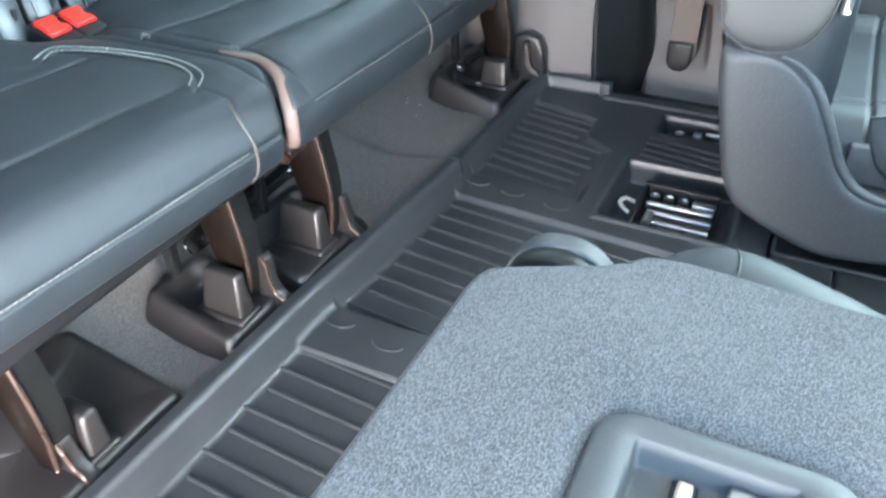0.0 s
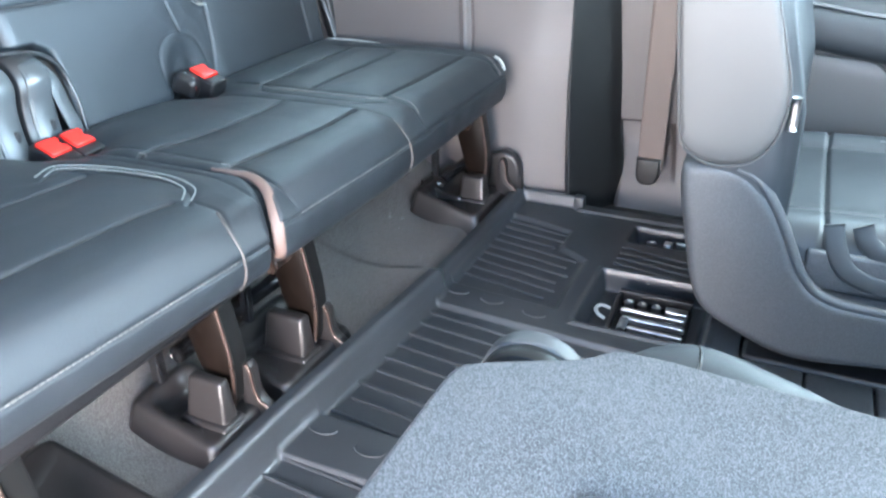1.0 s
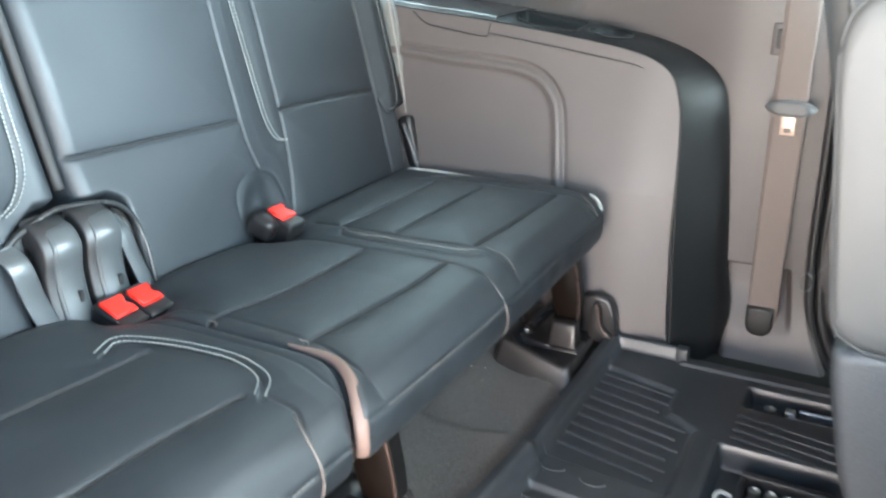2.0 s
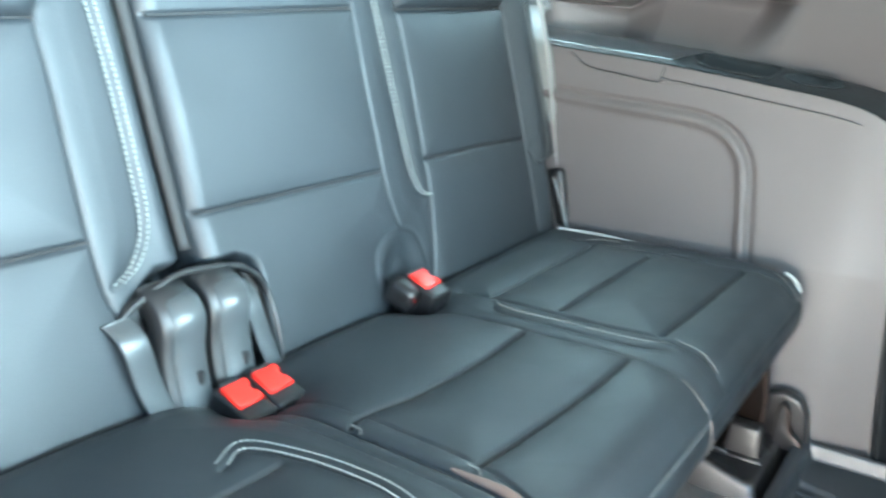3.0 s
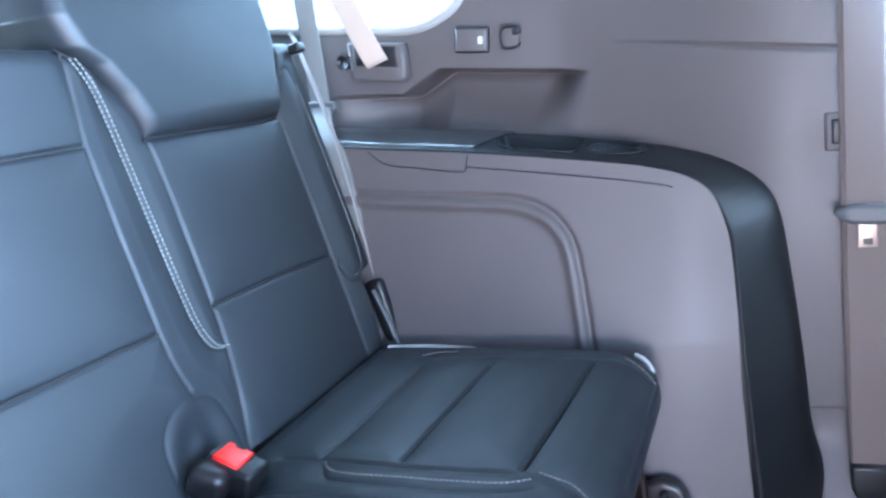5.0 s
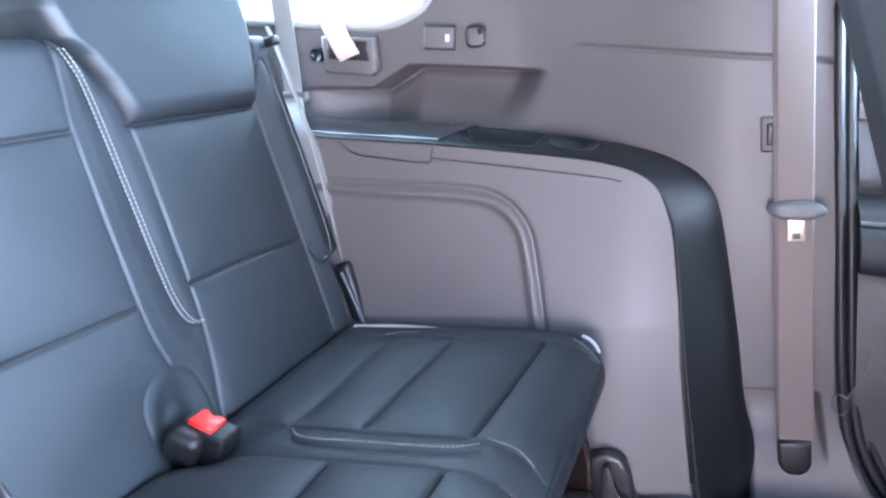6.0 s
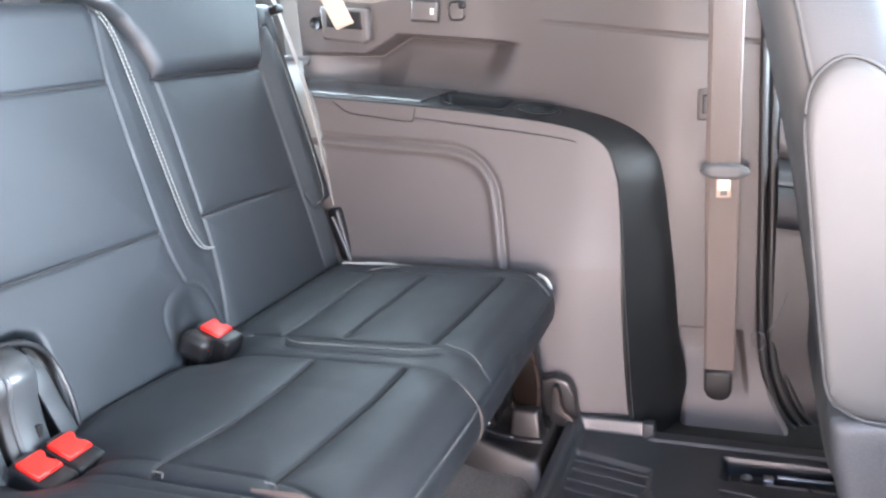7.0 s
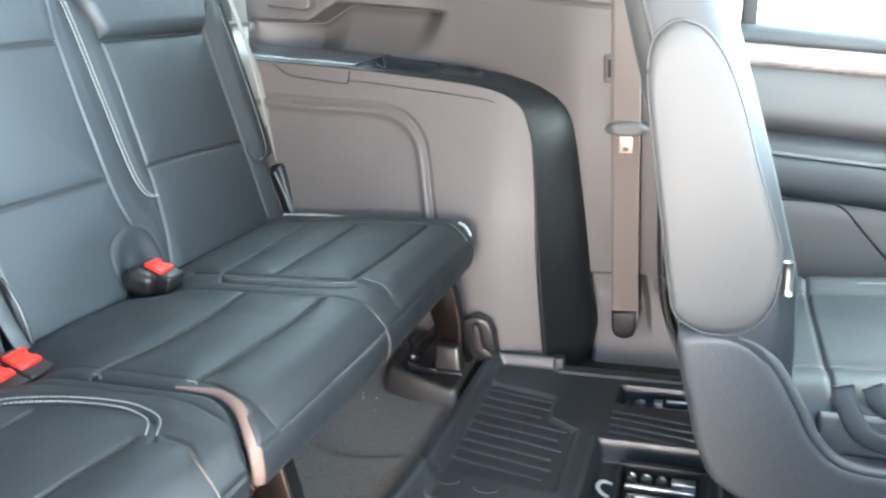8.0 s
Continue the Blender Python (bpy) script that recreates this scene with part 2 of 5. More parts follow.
def stitch(line, place, size=0.00095, length=0.0038, step=0.0056):
    """Thread laid stitch by stitch along a line; place maps it to the surface."""
    P = spline(line, 400)
    s = np.concatenate([[0], np.cumsum(np.linalg.norm(np.diff(P, axis=0), axis=1))])
    pieces = []
    for q in np.arange(step / 2, s[-1], step):
        a = [np.interp(q - length / 2, s, P[:, k]) for k in range(2)]
        b = [np.interp(q + length / 2, s, P[:, k]) for k in range(2)]
        m = [(u + v) / 2 for u, v in zip(a, b)]
        A, B, M = (np.array(place(*w)) for w in (a, b, m))
        pieces.append(tube([A, M, B], size, sides=5, n=4))
    return join(*pieces)


# ---- the shell of the cabin ----
ground = part("ground", grid(np.array([[(x, y, -0.62) for y in np.linspace(-60, 60, 9)] for x in np.linspace(-60, 60, 9)]), flip=False), ASPHALT)
tagged(ground, "sunlit pale concrete ground outside the vehicle", "ground", kind="structure")

floor = part("floor", box(-1.3, 2.6, -0.02, 1.66, -0.14, -0.035, 0), CARPET_DARK, smooth=False)
tagged(floor, "dark carpeted cabin floor under the rubber mat", "floor", kind="structure")

ceiling = part("ceiling", box(-1.3, 2.6, -0.02, 1.66, 1.10, 1.16, 0.01), LINER)
tagged(ceiling, "pale woven headliner", "ceiling", kind="structure")


def wall_with_hole(name, x0, x1, y0, y1, z0, z1, hx0, hx1, hz0, hz1, mat, label):
    """An upright wall along x with one opening through it."""
    pieces = [box(x0, hx0, y0, y1, z0, z1, 0), box(hx1, x1, y0, y1, z0, z1, 0), box(hx0, hx1, y0, y1, z0, hz0, 0), box(hx0, hx1, y0, y1, hz1, z1, 0)]
    bm = bmesh.new()
    for p in pieces:
        me = bpy.data.meshes.new("piece")
        p.to_mesh(me)
        p.free()
        bm.from_mesh(me)
        bpy.data.meshes.remove(me)
    return tagged(part(name, bm, mat, smooth=False), label, "wall", kind="structure")


wall_with_hole("wall_near_rear", -1.3, -0.06, -0.08, -0.02, -0.1, 1.1, -1.05, -0.12, 0.74, 1.04, TRIM, "grey quarter trim beside the third row bench")
wall_with_hole("wall_near_front", 1.3, 2.6, -0.08, -0.02, -0.1, 1.1, 1.4, 2.2, 0.62, 1.04, TRIM, "grey front door trim")
wall_with_hole("wall_far_front", 1.4, 2.6, 1.66, 1.72, -0.1, 1.1, 1.45, 2.2, 0.62, 1.04, TRIM, "grey front door trim across the cabin")


def cross_wall(name, x0, x1, hz0, hz1, label):
    bm = bmesh.new()
    for y0, y1, z0, z1 in ((-0.08, 0.1, -0.14, 1.1), (1.55, 1.72, -0.14, 1.1), (0.1, 1.55, -0.14, hz0), (0.1, 1.55, hz1, 1.1)):
        p = box(x0, x1, y0, y1, z0, z1, 0)
        me = bpy.data.meshes.new("piece")
        p.to_mesh(me)
        p.free()
        bm.from_mesh(me)
        bpy.data.meshes.remove(me)
    return tagged(part(name, bm, TRIM, smooth=False), label, "wall", kind="structure")


cross_wall("wall_rear", -1.36, -1.3, 0.62, 1.05, "grey tailgate trim with a wide rear window")
cross_wall("wall_front", 2.6, 2.66, 0.5, 1.05, "dark dashboard end below the windscreen")

# unseen wall added to cut low windscreen light, as front seats would
light_block = part("front_light_block", box(1.46, 1.52, -0.02, 1.66, -0.14, 0.77, 0.02), TRIM)
tagged(light_block, "unseen grey wall added in place of the front seats to block low windscreen light", "wall", kind="structure")


# ---- far side trim ----
def wall_y(z):
    return np.interp(z, [-0.1, 0.044, 0.298, 0.569, 0.9], [1.400, 1.408, 1.432, 1.486, 1.552])


def shelf_z(x):
    return 0.532 - 0.15 * x


# front edge of the wheel house box, and the line behind it where its dark band ends
EDGE_L = spline([(-1.15, 1.535, 0.70), (-0.8, 1.515, 0.65), (-0.507, 1.504, 0.608), (-0.299, 1.499, 0.583), (-0.12, 1.493, 0.557), (-0.03, 1.489, 0.541), (0.02, 1.485, 0.524), (0.052, 1.478, 0.497),
                 (0.068, 1.469, 0.46), (0.076, 1.459, 0.418), (0.086, 1.427, 0.23), (0.099, 1.410, 0.038), (0.102, 1.402, -0.03)], 110)
EDGE_R = spline([(-1.15, 1.645, 0.71), (-0.8, 1.645, 0.66), (-0.6, 1.645, 0.632), (-0.35, 1.643, 0.603), (-0.19, 1.64, 0.58), (-0.08, 1.625, 0.563), (0.0, 1.60, 0.55), (0.07, 1.575, 0.528),
                 (0.118, 1.553, 0.49), (0.136, 1.55, 0.44), (0.15, 1.55, 0.32), (0.159, 1.55, 0.222), (0.165, 1.55, 0.135), (0.177, 1.545, 0.08), (0.179, 1.54, 0.035), (0.174, 1.54, -0.035)], 110)

trim_box = thing("wheel_house_trim", (-0.3, 1.45, 0.0), "warm grey moulded plastic wheel house cover beside the bench", "side trim", kind="structure")


def wheel_house_face():
    """The upright face: columns run from the floor up to the band's edge."""
    n, m = 320, 170
    P = np.zeros((n, m, 3))
    top = EDGE_L
    k = np.argmin(np.abs(top[:, 2] - 0.497) + (top[:, 0] < 0) * 9)
    bead = arc_line([(-1.0, 0.60), (-0.475, 0.534), (-0.3, 0.518), (-0.22, 0.508), (-0.175, 0.488), (-0.148, 0.455), (-0.137, 0.42), (-0.123, 0.296), (-0.11, 0.15)], 60)
    for i, u in enumerate(np.linspace(0, 1, n)):
        xt = -1.15 + u * (1.15 + 0.104)
        for j, v in enumerate(np.linspace(0, 1, m)):
            z = -0.03 + v * 0.74
            P[i, j] = (xt, 0, z)
    # the outline on the right leans and curves over into the shelf
    zs = P[0, :, 2]
    lean = np.interp(zs, [-0.03, 0.038, 0.23, 0.418], [0.102, 0.099, 0.086, 0.076])
    for j in range(m):
        P[:, j, 0] = -1.15 + np.linspace(0, 1, n) ** 0.8 * (1.15 + lean[j])
    zt = np.interp(P[:, :, 0], top[:k + 40, 0][np.argsort(top[:k + 40, 0])], top[:k + 40, 2][np.argsort(top[:k + 40, 0])])
    zmax = np.minimum(zt, 0.75)
    v = np.linspace(0, 1, m)[None]
    P[:, :, 2] = -0.03 + v * (zmax + 0.03)
    X, Z = P[:, :, 0], P[:, :, 2]
    Y = wall_y(Z)
    d = near_line(X, Z, bead)
    side = np.zeros(X.shape)
    best = np.full(X.shape, 9.0)
    for p, q in zip(bead, bead[1:]):
        e = near_line(X, Z, [p, q])
        s = (q[0] - p[0]) * (Z - p[1]) - (q[1] - p[1]) * (X - p[0])
        side = np.where(e < best, s, side)
        best = np.minimum(best, e)
    inside = side < 0
    Y = Y + np.where(inside, 0.005 * smoothstep(0.012, 0.024, d) - 0.0035 * np.exp(-((d - 0.014) / 0.009) ** 2), 0.0) + 0.007 * np.exp(-(d / 0.0042) ** 2)
    # the soft front corner turns away to the band
    front = smoothstep(-0.05, 0.10, X + 0.05 * (0.3 - Z))
    Y = Y + 0.017 * front ** 2
    P[:, :, 1] = Y
    return grid(P, flip=True)


part("face", wheel_house_face(), TRIM, trim_box)


def band():
    """The shelf and its run down the front edge, with wells for cup and tray pressed into it."""
    k = np.linspace(0, 109, 420)
    fine = lambda E: np.stack([np.interp(k, np.arange(110), E[:, c]) for c in range(3)], -1)
    L, R = fine(EDGE_L), fine(EDGE_R)
    bulge = np.stack([np.interp(k, [0, 50, 75, 109], [0, 0, 0.004, 0.005]), 0 * k, np.interp(k, [0, 55, 75, 109], [0.008, 0.010, 0.0, 0.0])], -1)
    P = np.array([L * (1 - w) + R * w + math.sin(w * math.pi) ** 0.7 * bulge for w in np.linspace(0, 1, 70)])
    X, Y = P[:, :, 0], P[:, :, 1]
    flat = P[:, :, 2] > 0.53
    cup = smoothstep(1.0, 0.9, np.hypot((X - cx) / 0.042, (Y - cy) / 0.036))
    tray = smoothstep(0.0, 0.007, np.minimum(np.minimum(X + 0.275 - 0.5 * np.maximum(1.56 - Y, 0), -0.140 - X), np.minimum(Y - 1.512, 1.600 - Y)))
    P[:, :, 2] -= flat * (0.045 * cup + 0.040 * tray)
    # a short lip under the front edge closes the joint to the face
    return grid(np.concatenate([[L + np.array([-0.006, 0.012, -0.01])], P]))


cx, cy = -0.085, 1.555
part("shelf_band", band(), TRIM_DARK, trim_box, "near-black satin shelf running down the front edge")



def shelf_lid():
    """The hinged lid on the shelf behind the tray."""
    k = np.linspace(0, 109, 420)
    fine = lambda E: np.stack([np.interp(k, np.arange(110), E[:, c]) for c in range(3)], -1)
    L, R = fine(EDGE_L), fine(EDGE_R)
    keep = (L[:, 0] < -0.298) & (L[:, 0] > -1.1)
    L, R = L[keep], R[keep]
    rows = []
    for w, dz in ((0.03, -0.004), (0.05, 0.0015), (0.08, 0.004), (0.2, 0.005), (0.4, 0.007), (0.6, 0.0085), (0.72, 0.008), (0.75, 0.005), (0.76, -0.002)):
        rows.append(L * (1 - w) + R * w + np.array([0.02 * w, 0, 0.003 + dz]))
    return grid(np.array(rows))


part("shelf_lid", shelf_lid(), LID_GREY, trim_box, "smooth grey storage lid on the shelf")

# the hinged lid, its seam, the tray and the cup holder on the shelf

def on_shelf(x, y, dz=0.0):
    w = (y - 1.49) / 0.15
    return (x, y, shelf_z(x) * (1 - w) + (0.562 - 0.125 * x - 0.012) * w + dz + 0.012)


part("cup_holder_rim", tube([(cx + 0.042 * math.cos(a), *on_shelf(cx + 0.042 * math.cos(a), cy + 0.036 * math.sin(a))[1:]) for a in np.linspace(0, 2 * math.pi, 17)], 0.0014, n=48), TRIM_DARK, trim_box)
part("tray_rim", tube([on_shelf(-0.235, 1.512), on_shelf(-0.155, 1.512), on_shelf(-0.140, 1.53), on_shelf(-0.140, 1.585), on_shelf(-0.155, 1.60), on_shelf(-0.26, 1.60), on_shelf(-0.276, 1.58), on_shelf(-0.262, 1.54), on_shelf(-0.235, 1.512)], 0.0014, n=70), TRIM_DARK, trim_box)
lid_seam = [(-0.47, wall_y(0.60) - 0.002, 0.600), (-0.436, wall_y(0.577) - 0.002, 0.577), (-0.38, wall_y(0.567) - 0.002, 0.567), (-0.31, wall_y(0.556) - 0.002, 0.556), (-0.302, wall_y(0.565) - 0.002, 0.564), (-0.298, wall_y(0.58) - 0.002, 0.58)]
part("lid_seam", tube(lid_seam, 0.001, n=40), BLACK, trim_box)
part("shelf_seam", tube([(-0.3, wall_y(0.556) - 0.001, 0.563), (-0.15, wall_y(0.53) - 0.001, 0.540), (-0.03, wall_y(0.52) - 0.001, 0.520), (0.0, wall_y(0.51) - 0.001, 0.512)], 0.0008, n=30), BLACK, trim_box)


# ---- upper quarter trim and the belt pillar ----
def sill(x):
    """The lower edge of the quarter window."""
    z = 0.785 - 0.15 * (x + 0.47)
    return z + np.where(x > -0.46, 0.16 - np.sqrt(np.maximum(0.16 ** 2 - np.clip(x + 0.46, 0, 0.16) ** 2, 0)), 0)


def upper_y(X, Z):
    Y = 1.645 - 0.09 * smoothstep(-0.2, 0.16, X) + 0.05 * smoothstep(0.75, 1.1, Z)
    # grab pocket: a ledge above, fading out below
    top = np.minimum(0.7035 - 0.133 * (X + 0.3), np.maximum(0.7155 + 0.47 * (X + 0.392), 0.680 - 0.1 * (X + 0.46)))
    inx = smoothstep(-0.62, -0.46, X) * (1 - smoothstep(-0.215, -0.125, X + 0.45 * (0.68 - Z)))
    inz = (1 - smoothstep(top - 0.011, top, Z)) * smoothstep(top - 0.14, top - 0.03, Z)
    Y = Y + (0.066 + 0.034 * np.exp(-np.maximum(top - Z, 0) / 0.016)) * inx * inz
    # a scoop over the belt's anchor, sharp above and swelling into the pillar's foot
    s = np.clip((0.152 - Z) / 0.152, 0, 1.4)
    scoop = smoothstep(0.15, 0.158, X) * smoothstep(0.275 + 0.02 * s, 0.262 + 0.02 * s, X)
    Y = Y + scoop * 0.020 * smoothstep(0.155, 0.150, Z) * (1 - smoothstep(0.25, 0.85, s)) - smoothstep(0.15, 0.18, X) * 0.035 * s ** 2
    # the joint between lower and upper cover
    joint = 0.69 - 0.16 * (X - 0.07)
    Y = Y + 0.004 * np.exp(-((Z - joint) / 0.003) ** 2) * smoothstep(-0.1, -0.06, X)
    return Y


upper = thing("quarter_trim", (-0.3, 1.64, 0.6), "grey moulded plastic quarter trim under the side window", "side trim", kind="structure")
def trim_patch(xs, zs):
    X, Z = np.meshgrid(xs, zs, indexing="ij")
    return np.stack([X, upper_y(X, Z), Z], -1)


part("panel", grid(trim_patch(np.linspace(-1.3, 0.292, 330), np.linspace(0.45, 0.76, 170)), flip=True), TRIM, upper)
xs = np.linspace(-1.3, -0.30, 120)
P = np.zeros((120, 20, 3))
for i, x in enumerate(xs):
    P[i, :, 0], P[i, :, 2] = x, np.linspace(0.76, float(sill(np.array(x))), 20)
P[:, :, 1] = upper_y(P[:, :, 0], P[:, :, 2])
rim = P[:, -1:, :] + np.array([[0, 0.03, 0.004]])
part("sill_panel", grid(np.concatenate([P, rim], 1), flip=True), TRIM, upper)
part("pillar_cover", grid(trim_patch(np.linspace(-0.30, 0.292, 70), np.linspace(0.76, 1.12, 40)), flip=True), TRIM, upper)


def pillar_edge(z):
    """Where the pillar's cover ends at the door opening, sweeping forward at its foot."""
    return np.interp(z, [-0.12, -0.04, 0.0, 0.037, 0.101, 0.16, 0.25], [0.42, 0.357, 0.336, 0.319, 0.300, 0.294, 0.292])


U, Z = np.meshgrid(np.linspace(0, 1, 130), np.linspace(-0.12, 0.45, 190), indexing="ij")
X = -0.05 + U * (pillar_edge(Z) + 0.05)
part("pillar_foot", grid(np.stack([X, upper_y(X, Z), Z], -1), flip=True), TRIM, upper)
Z = np.linspace(-0.12, 1.12, 160)
P = np.stack([pillar_edge(Z), upper_y(pillar_edge(Z), Z), Z], -1)[None]
P2 = np.stack([P[-1] + np.array([0, d, 0]) + np.array([e, 0, 0]) for d, e in ((0, 0), (0.006, 0.006), (0.05, 0.008))], 0)
part("pillar_return", grid(P2, flip=True), TRIM, upper)
part("window_seal", tube([(x, 1.648, float(sill(np.array(x))) + 0.004) for x in np.linspace(-1.25, -0.302, 24)], 0.009, n=80), WEB_PALE, upper, "pale rubber window edging")

# small fittings of the quarter trim
sw = thing("seat_switch", (-0.32, 1.62, 0.745), "grey seat release switch set in the trim", "switch")
part("bezel", turned_box((0.058, 0.008, 0.041), pose(-0.318, 1.623, 0.752, 0, 7, 0), 0.003), BLACK, sw)
part("rocker", turned_box((0.053, 0.010, 0.036), pose(-0.318, 1.620, 0.752, 0, 7, 0), 0.003), TRIM, sw)
part("mark", turned_box((0.007, 0.004, 0.012), pose(-0.301, 1.6148, 0.75, 0, 7, 0), 0.001), SCREEN, sw, "small pale symbol bar")
hook = thing("bag_hook", (-0.25, 1.62, 0.745), "dark swivelling bag hook in the quarter trim", "hook")
part("ring", tube([(-0.252 + 0.016 * math.copysign(abs(math.cos(a)) ** 0.6, math.cos(a)), 1.6185, 0.747 + 0.017 * math.copysign(abs(math.sin(a)) ** 0.6, math.sin(a))) for a in np.linspace(0.5, 5.9, 28)], 0.0022, n=60), BLACK, hook)
part("flap", turned_box((0.028, 0.006, 0.030), pose(-0.252, 1.6215, 0.747, 0, 4, 0), 0.004, 3), TRIM, hook)
part("tongue", turned_box((0.014, 0.010, 0.012), pose(-0.240, 1.619, 0.756, 0, -10, 0), 0.003), BLACK, hook)
knob = thing("trim_plug", (-0.565, 1.62, 0.745), "dark round plug in the quarter trim", "plug")
part("cap", tube([(-0.565, 1.645, 0.748), (-0.565, 1.622, 0.748)], 0.012, sides=16, n=3), BLACK, knob)

# belts of the third row
slot = thing("belt_slot", (-0.49, 1.62, 0.73), "grey recessed slot for the third row belt", "belt guide")
part("frame", slab([(-0.545, 0.715), (-0.455, 0.700), (-0.44, 0.708), (-0.44, 0.765), (-0.545, 0.78)], "y", 1.612, 1.64, 0.006), TRIM, slot)
part("mouth", slab([(-0.533, 0.738), (-0.452, 0.726), (-0.452, 0.762), (-0.533, 0.774)], "y", 1.6105, 1.62, 0.004), BLACK, slot)


def ribbon(points, width, across, thick=0.0016, n=40):
    P = spline(points, n)
    a = np.array(across, float)
    a /= np.linalg.norm(a)
    T = np.gradient(P, axis=0)
    T /= np.linalg.norm(T, axis=1)[:, None]
    N = np.cross(T, a)
    N /= np.linalg.norm(N, axis=1)[:, None]
    loop = []
    for u, v in ((-1, -1), (-0.9, -1.25), (0, -1.35), (0.9, -1.25), (1, -1), (1, 1), (0.9, 1.25), (0, 1.35), (-0.9, 1.25), (-1, 1)):
        loop.append(P + u * width / 2 * a + v * thick / 2 * N)
    V, F = grid(np.array(loop), close_u=True)
    k = len(P)
    return V, [tuple(f) for f in F] + [tuple(i * k for i in range(10)), tuple(i * k + k - 1 for i in range(9, -1, -1))]


tan_belt = thing("shoulder_belt", (-0.49, 1.6, 0.74), "tan belt webbing running into the quarter trim", "seat belt")
part("webbing", ribbon([(-0.60, 1.60, 1.05), (-0.545, 1.601, 0.88), (-0.495, 1.606, 0.752), (-0.488, 1.618, 0.736)], 0.042, (1, 0.05, 0.25)), WEB_TAN, tan_belt)
grey_belt = thing("hanging_belt", (-0.6, 1.58, 0.6), "grey belt webbing hanging between backrest and side trim", "seat belt")
part("webbing", ribbon([(-0.605, 1.585, 1.05), (-0.60, 1.585, 0.85), (-0.592, 1.572, 0.690), (-0.560, 1.515, 0.638), (-0.528, 1.488, 0.60), (-0.508, 1.476, 0.50), (-0.490, 1.464, 0.40)], 0.036, (1, 0.1, 0)), WEB_GREY, grey_belt)
part("latch_tongue", turned_box((0.06, 0.016, 0.018), pose(-0.592, 1.572, 0.678, 0, 5, 5), 0.006, 3), GREY_PLASTIC, grey_belt)
part("latch_plate", turned_box((0.022, 0.004, 0.03), pose(-0.597, 1.57, 0.655, 0, 5, 5), 0.002), STEEL, grey_belt)

edge_belt = thing("bench_outer_belt", (-0.5, 1.45, 0.4), "pale belt webbing lying along the outer edge of the backrest", "seat belt")
part("webbing", ribbon([(-0.566, 1.474, 0.800), (-0.553, 1.474, 0.765), (-0.512, 1.474, 0.61), (-0.476, 1.466, 0.392)], 0.018, (-0.22, 0.95, 0.05)), WEB_PALE, edge_belt)
part("guide", turned_box((0.022, 0.020, 0.016), pose(-0.552, 1.462, 0.774, 0, -12, 0), 0.005, 3), BLACK, edge_belt, "dark belt guide on the shoulder")
part("anchor", turned_box((0.03, 0.022, 0.15), pose(-0.455, 1.448, 0.325, 0, -12, 0), 0.010, 3), BLACK, edge_belt)
part("anchor_trim", tube([(-0.468, 1.434, 0.385), (-0.45, 1.432, 0.34), (-0.437, 1.43, 0.30), (-0.425, 1.43, 0.268)], 0.0035, n=24), GREY_PLASTIC, edge_belt)

# belt on the pillar
pillar_belt = thing("pillar_belt", (0.236, 1.53, 0.03), "warm grey second row belt hanging on the pillar", "seat belt")
part("webbing", ribbon([(0.240, 1.530, 1.08), (0.238, 1.529, 0.72), (0.237, 1.524, 0.45), (0.237, 1.515, 0.2), (0.238, 1.510, 0.07)], 0.0495, (1, 0.06, 0)), WEB, pillar_belt)
part("webbing", ribbon([(0.235, 1.534, 1.08), (0.233, 1.533, 0.72), (0.232, 1.530, 0.45), (0.234, 1.522, 0.2), (0.236, 1.516, 0.07)], 0.0475, (1, 0.06, 0)), WEB, pillar_belt)
bm = bmesh.new()
bmesh.ops.create_cube(bm, size=1)
bmesh.ops.subdivide_edges(bm, edges=bm.edges[:], cuts=3, use_grid_fill=True)
for v in bm.verts:
    r = max(1e-6, math.hypot(v.co.x, v.co.z))
    v.co = Vector((v.co.x * 0.080 * (1 - 0.15 * abs(v.co.z * 2)), v.co.y * 0.022, v.co.z * 0.026 * (1 - 0.5 * abs(v.co.x * 2) ** 3)))
bm.transform(pose(0.238, 1.520, 0.452, 0, 3, 0))
part("latch_tongue", bm, GREY_PLASTIC, pillar_belt, "grey plastic latch grip")
plate = slab([(0.226, 0.408), (0.249, 0.408), (0.249, 0.442), (0.226, 0.442)], "y", 1.511, 1.5145, 0.001)
part("latch_plate", plate, PLATE, pillar_belt, "bright steel latch plate")
part("latch_hole", slab([(0.232, 0.412), (0.243, 0.412), (0.243, 0.420), (0.232, 0.420)], "y", 1.5095, 1.512, 0.001), BLACK, pillar_belt)
part("anchor_sleeve", slab([(0.212, 0.094), (0.212, 0.058), (0.217, 0.046), (0.227, 0.039), (0.244, 0.039), (0.254, 0.046), (0.259, 0.058), (0.259, 0.094)], "y", 1.498, 1.53, 0.006, 3), BLACK, pillar_belt, "dark plastic sleeve at the foot of the belt")
stop = thing("belt_guide_button", (0.20, 1.545, 0.56), "small grey belt guide clip on the pillar", "clip")
part("frame", box(0.192, 0.214, 1.548, 1.57, 0.533, 0.585, 0.004), TRIM, stop)
part("slot", box(0.200, 0.212, 1.545, 1.56, 0.543, 0.576, 0.003), BLACK, stop)


